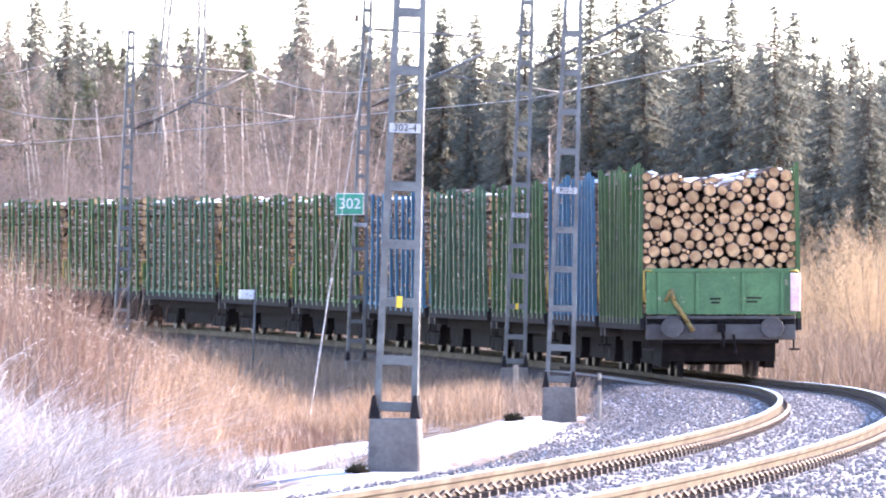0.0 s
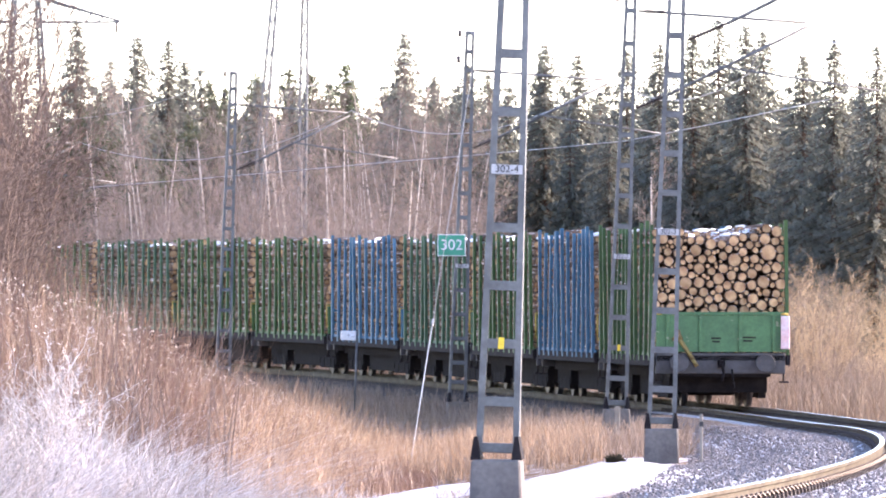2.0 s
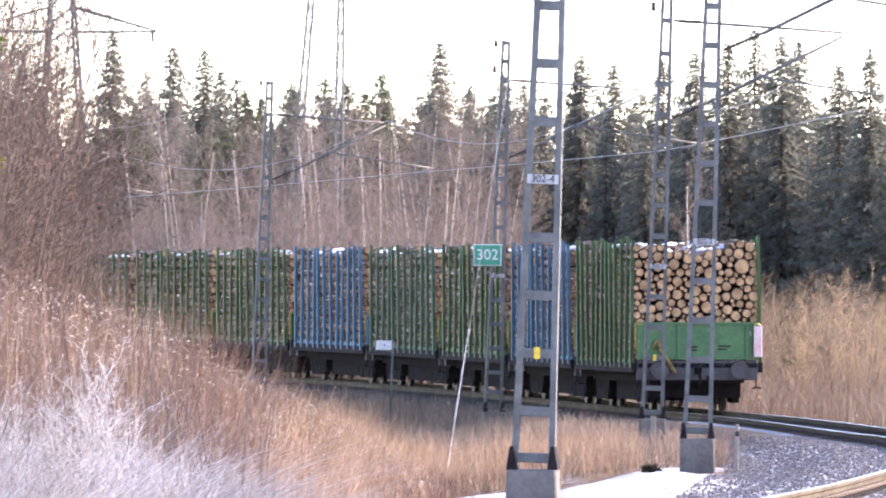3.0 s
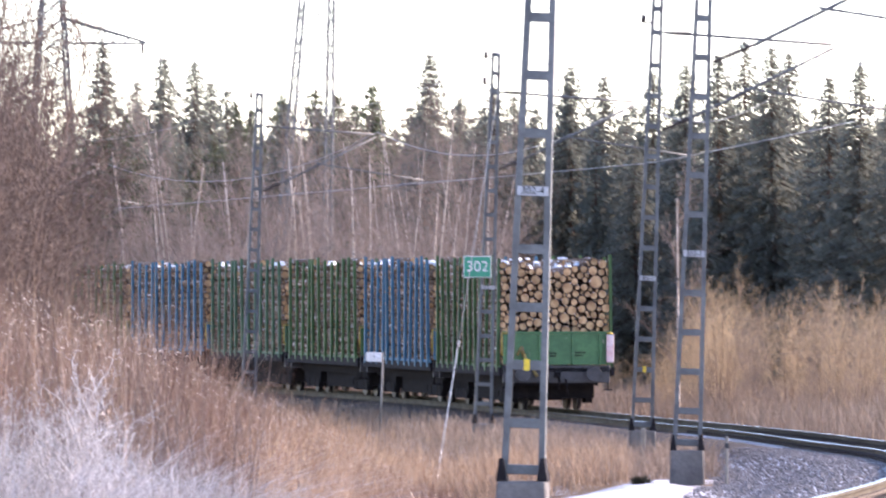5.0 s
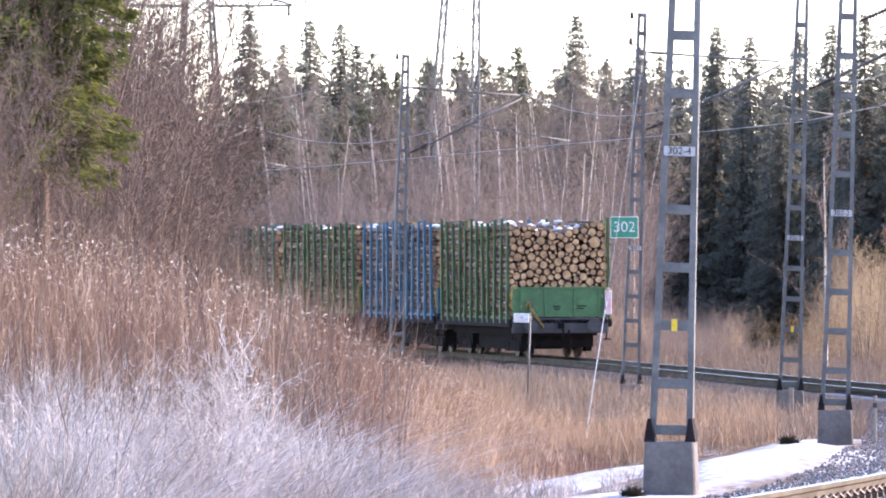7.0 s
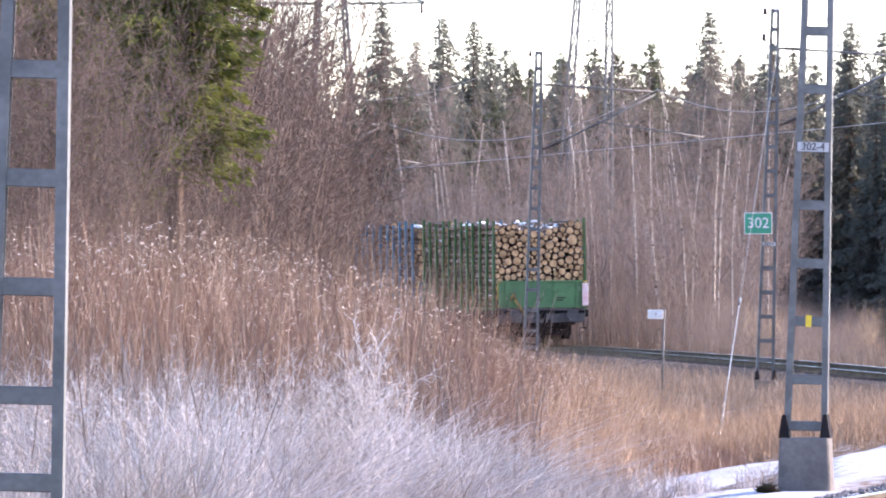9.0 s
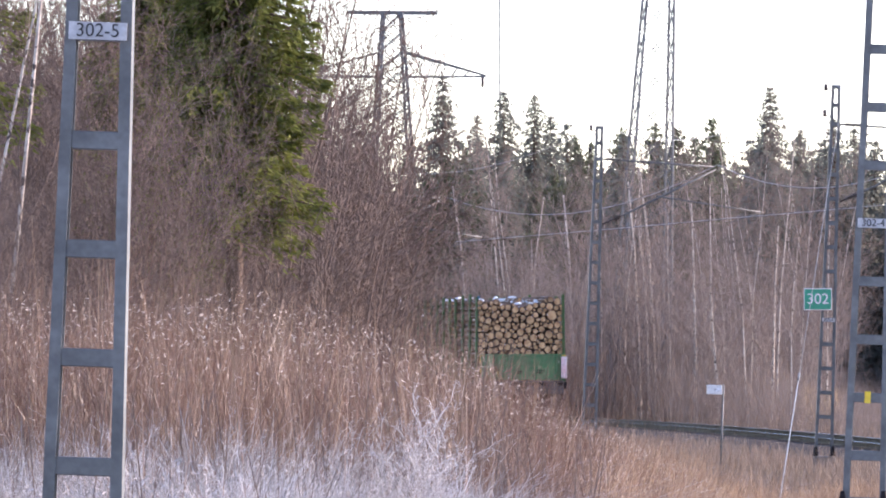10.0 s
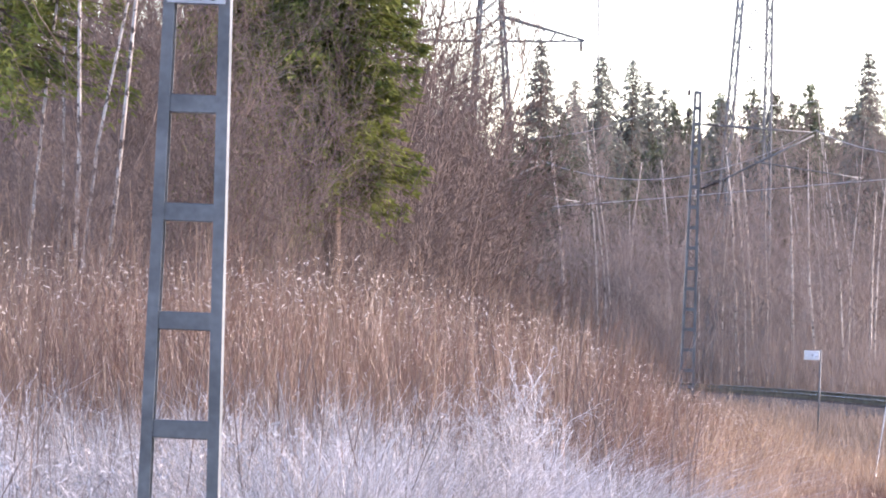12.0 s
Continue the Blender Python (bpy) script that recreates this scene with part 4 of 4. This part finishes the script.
        x, y = at(b, rng.uniform(165, 200))
        plant("bare_bush", "tall leafless brown alder bush with dense fine twigs", "bush", "bare alder bushes", bushes[i % 4], x, y, rng.uniform(1.3, 1.75), rng.uniform(0, 360))
    for i in range(22):
        x, y = at(rng.uniform(-13.6, -7.5), rng.uniform(200, 236))
        plant("bare_bush", "tall leafless brown alder bush with dense fine twigs", "bush", "bare alder bushes", bushes[i % 4], x, y, rng.uniform(1.7, 2.15), rng.uniform(0, 360))
    willows = [bare_meshes(110 + s, 3.4, 7, 0.4, 3, 3, 0.0022, 0.35, 0.0045) for s in range(3)]
    for trunk, crown in willows:
        trunk.materials[0] = crown.materials[0] = WILLOW
    fine = [bare_meshes(130 + s, 7, 8, 0.4, 4, 3, 0.0024, 0.38, 0.0045) for s in range(3)]
    for trunk, crown in fine:
        trunk.materials[0] = TWIG
    for b, d, s in ((-9.0, 117, 0.85), (-9.5, 115, 0.95), (-10.1, 118, 1.0), (-9.2, 119, 1.1), (-9.7, 120, 1.2), (-10.5, 121, 1.1), (-8.75, 119, 0.8),
                    (-11.2, 112, 0.75), (-11.6, 113, 0.8), (-12.0, 113, 0.75), (-12.5, 112, 0.7), (-10.8, 114, 0.8)):
        x, y = at(b, d)
        plant("bare_bush", "tall leafless brown alder bush with dense fine twigs", "bush", "bare alder bushes", fine[int(d) % 3], x, y, s, 50 * d)
    for i in range(64):
        b = rng.uniform(-13, -3.0)
        x, y = at(b, rng.uniform(88, 148))
        if x - float(line_x(y)) > -7.5 or y < 92 + 16 * min(max(b + 5.2, 0), 2.8):
            continue
        plant("willow_bush", "leafless reddish-brown willow bush in the brush", "bush", "willow bushes in the brush", willows[i % 3], x, y, float(brush_height(b, y)) / 3.9 * rng.uniform(0.75, 1.1), rng.uniform(0, 360))
    # alder copies in the colour that carries the haze
    hazed = []
    for trunk, crown in bushes:
        trunk, crown = trunk.copy(), crown.copy()
        trunk.materials[0] = crown.materials[0] = HAZY_TWIG
        hazed.append((trunk, crown))
    for i in range(54):
        b = -6.6 + 5.8 * (i + rng.uniform(0, 1)) / 54
        x, y = at(b, rng.uniform(296, 336) if b > -3.9 else rng.uniform(322, 346))
        if x - float(line_x(y)) < 4.5:
            continue
        plant("bare_bush", "tall leafless thicket below the far wood, twigs paled for haze", "bush", "thicket below the far wood", hazed[i % 4], x, y, rng.uniform(0.75, 1.25), rng.uniform(0, 360))
    white = [bare_meshes(95 + s, 2.6, 7, 0.5, 3, 3, 0.0022, 0.4, 0.005) for s in range(3)]
    for trunk, crown in white:
        trunk.materials[0] = crown.materials[0] = FROST
    for i in range(44):
        b = rng.uniform(-13, -5.8)
        x, y = at(b, rng.uniform(66, 92))
        plant("frosted_bush", "leafless bush covered with white hoarfrost", "bush", "frosted bushes", white[i % 3], x, y, rng.uniform(0.55, 0.85), rng.uniform(0, 360))
    for i in range(26):
        b = rng.uniform(-3.4, 4.0)
        d = rng.uniform(268, 290)
        x, y = at(b, d)
        if x - float(line_x(y)) < 5:
            continue
        plant("bare_bush", "low leafless willow bush in dry grass", "bush", "willow bushes by the curve", golden[i % 4], x, y, rng.uniform(0.22, 0.38), rng.uniform(0, 360))


def field(name, label, category, material, n, seed, b_range, d_range, height, width, lean=0.15, twigs=0, keep=None, bend=0.35, clumpy=0.3, parts=2):
    """A field of stems over a stretch of bearings and distances; height(bearing, distance) gives the tips."""
    rng = np.random.default_rng(seed)
    b = rng.uniform(*b_range, n)
    d = rng.uniform(*d_range, n)
    x, y = b * d / 100, d
    clump = 0.5 + 0.25 * np.sin(x * 1.7 + 3 * np.sin(y * 0.37)) + 0.25 * np.sin(y * 0.83 + 2 * np.sin(x * 0.9))
    h = height(b, d) * rng.uniform(0.55, 1.05, n) * (1.08 - clumpy * 1.0 + clumpy * clump)
    u = x - line_x(y)
    ok = (h > 0.12) & (np.abs(u) > 2.9)
    if keep is not None:
        ok &= keep(b, d, u, rng.random(n))
    x, y, h = x[ok], y[ok], h[ok]
    z = ground_z(x, y) - 0.03
    pieces = [ribbons(x, y, z, h, rng.uniform(0.02, lean, len(x)), width * rng.uniform(0.6, 1.5, len(x)), rng, bend, parts)]
    for k in range(twigs):
        f = rng.uniform(0.25, 0.75, len(x))
        pieces.append(ribbons(x, y, z + h * f * 0.98, h * (1 - f) * rng.uniform(0.5, 1.0, len(x)), rng.uniform(0.1, 0.5, len(x)), width * 0.6 * np.ones(len(x)), rng, bend, 1))
    tagged(new(name, sheet(name, *joined(pieces), [material], False)), label, category, kind="stuff")


def flecks(name, label, material, n, seed, b_range, d_range, height, size, keep):
    """Tiny bright flecks, scattered over the upper parts of a field: painted glints, plumes and frost tufts."""
    rng = np.random.default_rng(seed)
    b, d = rng.uniform(*b_range, n), rng.uniform(*d_range, n)
    x, y = b * d / 100, d
    ok = keep(b, d, x - line_x(y))
    b, d, x, y = b[ok], d[ok], x[ok], y[ok]
    n = len(x)
    z = ground_z(x, y) + height(b, d) * rng.uniform(0.2, 0.86, n)
    u = rng.normal(0, 1, (n, 3))
    u /= np.linalg.norm(u, axis=1, keepdims=True)
    w = np.cross(u, rng.normal(0, 1, (n, 3)))
    w /= np.linalg.norm(w, axis=1, keepdims=True) + 1e-9
    s = size * rng.uniform(0.4, 1.3, (n, 1))
    tagged(new(name, sheet(name, *quads(np.stack([x, y, z], -1), u * s * 1.6, w * s * 0.4), [material], False)), label, "seed heads", kind="stuff")


def brush_height(b, d):
    return np.interp(b, [-13, -8, -6.5, -5.2, -4.2, -3.2, -2.6, -2.0, -1.3], [4.6, 4.4, 3.95, 3.45, 2.75, 2.05, 1.5, 0.95, 0.5]) * np.interp(d, [75, 95, 150], [0.75, 1.0, 1.0])


def build_fields():
    field("willow_brush", "dense reddish-brown willow brush and dry stems", "brush", WILLOW, 31000, 1, (-13, -1.3), (88, 150), brush_height, 0.0042, 0.24, 4, lambda b, d, u, r: (u < -6.5) & (d > 86 + 16 * np.clip(b + 5.2, 0, 2.8) + 8 * r), clumpy=0.5)
    field("pale_stems", "sparse pale dry stems standing among the brush", "stems", REED, 4200, 7, (-13, -2.4), (84, 150), lambda b, d: brush_height(b, d) * 1.02, 0.0055, 0.12, 2, lambda b, d, u, r: (u < -6.5) & (d > 88 + 16 * np.clip(b + 5.2, 0, 2.8)))
    # sparkle on icy stems, made as loose pale flecks
    flecks("seed_heads", "pale flecks that imitate glints on the brush", GLINT, 40000, 21, (-13, -2.2), (84, 150), brush_height, 0.017, lambda b, d, u: (u < -6.5) & (d > 90 + 16 * np.clip(b + 5.2, 0, 2.8)))
    flecks("reed_plumes", "ragged golden plumes on the reeds", GOLD, 22000, 22, (-7, -1.4), (104, 160), lambda b, d: np.interp(b, [-7, -4, -3, -1.4], [2.2, 2.0, 1.7, 0.7]), 0.018, lambda b, d, u: (u < -7) & (d > 110 + 22 * np.clip(b + 3.5, 0, 2)))
    flecks("hoarfrost", "white hoarfrost tufts on the grass", FROST, 30000, 23, (-13, -3.2), (60, 96), lambda b, d: np.interp(b, [-13, -8, -5, -3.2], [1.9, 1.9, 1.3, 0.6]), 0.018, lambda b, d, u: u < -6.5)
    field("reed_bed", "tall dry golden-brown reeds", "reeds", REED, 34000, 2, (-7.5, 0.7), (100, 176), lambda b, d: np.interp(b, [-7.5, -5, -4, -3, -2.2, -1.4, 0.7], [1.9, 2.3, 2.2, 2.0, 1.35, 1.1, 0.8]), 0.007, 0.4, 2, lambda b, d, u, r: (u < -4.6) & ((u < -7) | (d > 142)) & (d > 106 + 18 * np.clip(b + 3.5, 0, 2) + 16 * r) & ((b < -1.6) | (r < 0.75)), clumpy=0.55)
    field("dry_grass", "low golden dry grass beside the railway ditch", "grass", STRAW, 26000, 3, (-4.5, 1.8), (146, 265), lambda b, d: 0.70 + 0 * b, 0.008, 0.45, 0, lambda b, d, u, r: u < -3.3)
    field("trackside_grass", "dull dry grass at the edge of the ballast", "grass", STRAW, 30000, 12, (-4.5, 1.9), (165, 300), lambda b, d: np.interp(d, [165, 200, 300], [0.3, 0.5, 0.6]), 0.008, 0.4, 0, lambda b, d, u, r: (u > -5.6) & (u < -2.9))
    field("dry_grass_verge", "low golden dry grass on the outer verge of the curve", "grass", STRAW, 36000, 4, (-4.5, 6.6), (195, 332), lambda b, d: np.interp(b, [-4.5, -1.5, 2, 6], [1.0, 0.9, 1.2, 1.9]), 0.013, 0.35, 1, lambda b, d, u, r: u > 4.2)
    field("thicket_stems", "dense young reddish-brown birch and willow growth below the wood", "brush", RED_TWIG, 11000, 14, (-6.4, 0.3), (272, 338), lambda b, d: np.interp(d, [272, 285, 338], [1.4, 2.8, 4.6]) * np.interp(b, [-1.4, -0.4], [1, 0.6]), 0.010, 0.34, 4, lambda b, d, u, r: u > 4.6)
    field("frosted_grass", "tall frost-covered white grass and shrubs", "grass", FROST, 26000, 5, (-13, -1.2), (58, 98), lambda b, d: np.interp(b, [-13, -8, -5, -3.6, -2.2, -1.2], [2.4, 2.4, 1.6, 0.85, 0.45, 0.25]) * np.interp(d, [56, 66, 84, 96], [0.45, 0.8, 1.0, 0.9]), 0.006, 0.55, 2, lambda b, d, u, r: (u < -6.2) & (r < 0.9), 0.5, clumpy=0.6)
    field("arched_frosted_grass", "arching white hoarfrosted grass blades", "grass", FROST, 15000, 15, (-13, -2.6), (58, 94), lambda b, d: np.interp(b, [-13, -8, -5, -3.6, -2.6], [2.5, 2.5, 1.8, 1.0, 0.5]) * np.interp(d, [56, 66, 84, 96], [0.4, 0.75, 1.0, 0.9]), 0.0055, 0.75, 1, lambda b, d, u, r: u < -6.2, bend=1.1, clumpy=0.5, parts=4)
    field("dark_stems", "sparse dark bare stems standing in the frosted grass", "stems", TWIG, 420, 8, (-13, -3.5), (64, 92), lambda b, d: 2.9 + 0 * b, 0.010, 0.10, 2, lambda b, d, u, r: u < -6.5)
    field("frosted_tufts", "sparse frosted grass tufts in the snow", "grass", FROST, 5000, 6, (-4, -0.6), (62, 110), lambda b, d: 0.32 + 0 * b, 0.006, 0.6, 1, lambda b, d, u, r: (u < -5.6) & (np.sin(b * 9) + np.sin(d * 0.6) > 0.4))


build_forest()
build_near_trees()
build_fields()


# ---- small things along the line ----
def build_km_sign():
    m = thing("kilometre_sign", "green kilometre sign with white numerals and border", "sign", pose(-2.50, 219.55, 3.79, 0, 0, 1))
    plate = block("plate", (-0.375, 0.375, -0.015, 0.0, -0.29, 0.29), WHITE, m, "white-edged sign plate", bevel=0.004)
    block("green_face", (-0.355, 0.355, -0.019, -0.0155, -0.27, 0.27), SIGN, plate, "green enamel face")
    letters("302", 0.40, WHITE, plate, pose(0, -0.022, 0.0, 90))
    for x in (0.1, 0.3):
        block("clamp", (x - 0.03, x + 0.03, 0.001, 0.42, -0.05, 0.05), GALV, m)


def build_guy():
    m = thing("guy_wire", "steel guy wire with a pale protective sleeve at its foot", "guy wire")
    a, b = Vector((-2.52, 150.0, -1.05)), Vector((-1.95, 219.6, 8.5))
    rod("wire", a, b, 0.008, GALV, m, sides=6)
    d = (b - a).normalized()
    rod("sleeve", a, a + d * 21, 0.011, WIRE, m, "pale plastic sleeve")
    rod("joint", a + d * 20.9, a + d * 22.0, 0.026, GALV, m)
    block("anchor", (a.x - 0.12, a.x + 0.12, a.y - 0.12, a.y + 0.12, a.z - 0.25, a.z + 0.1), CONCRETE, m, bevel=0.02)


def build_trackside_box():
    x, y = -5.27, 228.0
    z = float(ground_z(x, y))
    m = thing("trackside_box", "white trackside signal box on a thin post", "signal box", pose(x, y, 0, 0, 2, 4))
    rod("post", (0, 0, z - 0.1), (0, 0, 1.48), 0.028, GALV, m)
    block("box", (-0.46, -0.04, -0.2, 0.1, 1.19, 1.45), WHITE, m, "white enamelled case", bevel=0.015)
    block("front_panel", (-0.26, -0.09, -0.206, -0.203, 1.28, 1.38), SLEEPER, m, "grey data plate on the case")


def build_posts():
    for x, y, h, label in ((2.54, 133.0, 0.80, "thin white marker post with dark bands"), (1.49, 168.0, 0.85, "short grey concrete marker post")):
        z = float(ground_z(x, y))
        m = thing("marker_post", label, "post", pose(x, y, z))
        thick = 0.028 if h < 0.82 else 0.055
        block("shaft", (-thick, thick, -thick, thick, -0.2, h), POST, m, bevel=0.01)
        if thick < 0.05:
            block("band", (-thick - 0.004, thick + 0.004, -thick - 0.004, thick + 0.004, h - 0.2, h - 0.12), BLACK, m)


def lattice(name, label, category, x, y, top, levels, w0, w1, arms=(), material=GALV, r=0.05, lean=0.0):
    """A square lattice tower on four legs, with cross-braces, and arms (height, half length, depth)."""
    m = thing(name, label, category, pose(x, y, float(ground_z(x, y)) - 0.2, 0, lean, 12))

    def w(z):
        return w0 + (w1 - w0) * z / top

    for sx, sy in ((-1, -1), (1, -1), (1, 1), (-1, 1)):
        rod("leg", (sx * w0, sy * w0, 0), (sx * w1, sy * w1, top), r, material, m, sides=5)
    for k in range(levels):
        za, zb = top * (k / levels) ** 0.9, top * ((k + 1) / levels) ** 0.9
        for i in range(4):
            bm = bmesh.new()
            sx, sy = ((-1, -1), (1, -1), (1, 1), (-1, 1))[i]
            tx, ty = ((-1, -1), (1, -1), (1, 1), (-1, 1))[(i + 1) % 4]
            tube(bm, (sx * w(za), sy * w(za), za), (tx * w(zb), ty * w(zb), zb), r * 0.5, None, 4)
            part("brace", bm, material, m)
            bm = bmesh.new()
            tube(bm, (tx * w(za), ty * w(za), za), (sx * w(zb), sy * w(zb), zb), r * 0.5, None, 4)
            part("brace", bm, material, m)
    for h, reach, depth in arms:
        for s in (-1, 1):
            bm = bmesh.new()
            for sy in (-1, 1):
                tube(bm, (s * w(h), sy * w(h), h), (s * reach, 0, h + 0.05), r * 0.9, None, 4)
                tube(bm, (s * w(h), sy * w(h), h + depth), (s * reach, 0, h + 0.1), r * 0.9, None, 4)
                for k in range(1, 7):
                    f, g = k / 7, (k + 0.5) / 7
                    lo = Vector((s * (w(h) + (reach - w(h)) * f), sy * w(h) * (1 - f), h))
                    hi = Vector((s * (w(h) + (reach - w(h)) * g), sy * w(h) * (1 - g), h + depth * (1 - g)))
                    tube(bm, lo, hi, r * 0.45, None, 4)
            part("crossarm", bm, material, m)
    return m


def build_towers():
    pylon = lattice("power_pylon", "tall steel lattice power pylon with crossarms", "pylon", -31.7, 500, 24.1, 19, 2.1, 0.55, ((20.2, 5.8, 1.5),), r=0.095)
    block("top_beam", (-2.8, 2.8, -0.12, 0.12, 24.0, 24.25), GALV, pylon)
    for x in (-5.6, 5.6):
        rod("insulator_string", (x, 0, 20.2), (x, 0, 19.6), 0.09, CERAMIC, pylon)
    lattice("lattice_tower", "slender steel lattice tower rising from the trees", "tower", -10.75, 320, 26, 19, 1.15, 0.22, r=0.055, lean=3.0)
    x, y = -22.6, 450
    pole = thing("antenna_pole", "thin grey antenna pole above the trees", "pole", pose(x, y, float(ground_z(x, y))))
    rod("shaft", (0, 0, -0.2), (0, 0, 26), 0.05, GALV, pole)


def build_tufts():
    rng = np.random.default_rng(9)
    for x, y, s in ((1.02, 118.0, 0.13), (-0.95, 91.0, 0.11)):
        m = thing("heather_tuft", "small dark evergreen tuft in the snow", "shrub", pose(x, y, float(ground_z(x, y))), "heather tufts")
        n = 260
        d = rng.normal(0, 1, (n, 3))
        d[:, 2] = np.abs(d[:, 2])
        d /= np.linalg.norm(d, axis=1, keepdims=True)
        c = d * s * rng.uniform(0.3, 1.0, (n, 1)) * [1.2, 1.2, 0.8]
        part("foliage", sheet("foliage", *quads(c, d * 0.05, np.cross(d, [0.3, 0.5, 1]) * 0.018), [HEATH], False), None, m)


build_km_sign()
build_guy()
build_trackside_box()
build_posts()
build_towers()
build_tufts()


# ---- what moves ----
TAIL = [(0, 171.6), (1.5, 192.0), (3, 211.7), (4.5, 231.7), (6, 251.8), (7.5, 271.8), (9, 291.6), (10.5, 310.8), (12, 329.4)]


def motions():
    """The train draws away along the line at a nearly even speed."""
    speed = np.polyfit([t for t, _ in TAIL], [along(y) for _, y in TAIL], 3)
    times = [0.5 * k for k in range(25)]
    for k, wagon in enumerate(WAGONS):
        rows = []
        for t in times:
            s = float(np.polyval(speed, t)) + k * WL
            a, b = on_line(s + 2.6), on_line(s + WL - 2.6)
            d = (b - a).normalized()
            m = look((0, 0, 0), d) @ pose(0, 0, 0, -90)
            rows.append((t, Matrix.Translation(a - d * 2.6) @ m))
        walk(wagon, rows)
        for j, load in LOADS:
            if j == k:
                walk(load, rows)


motions()
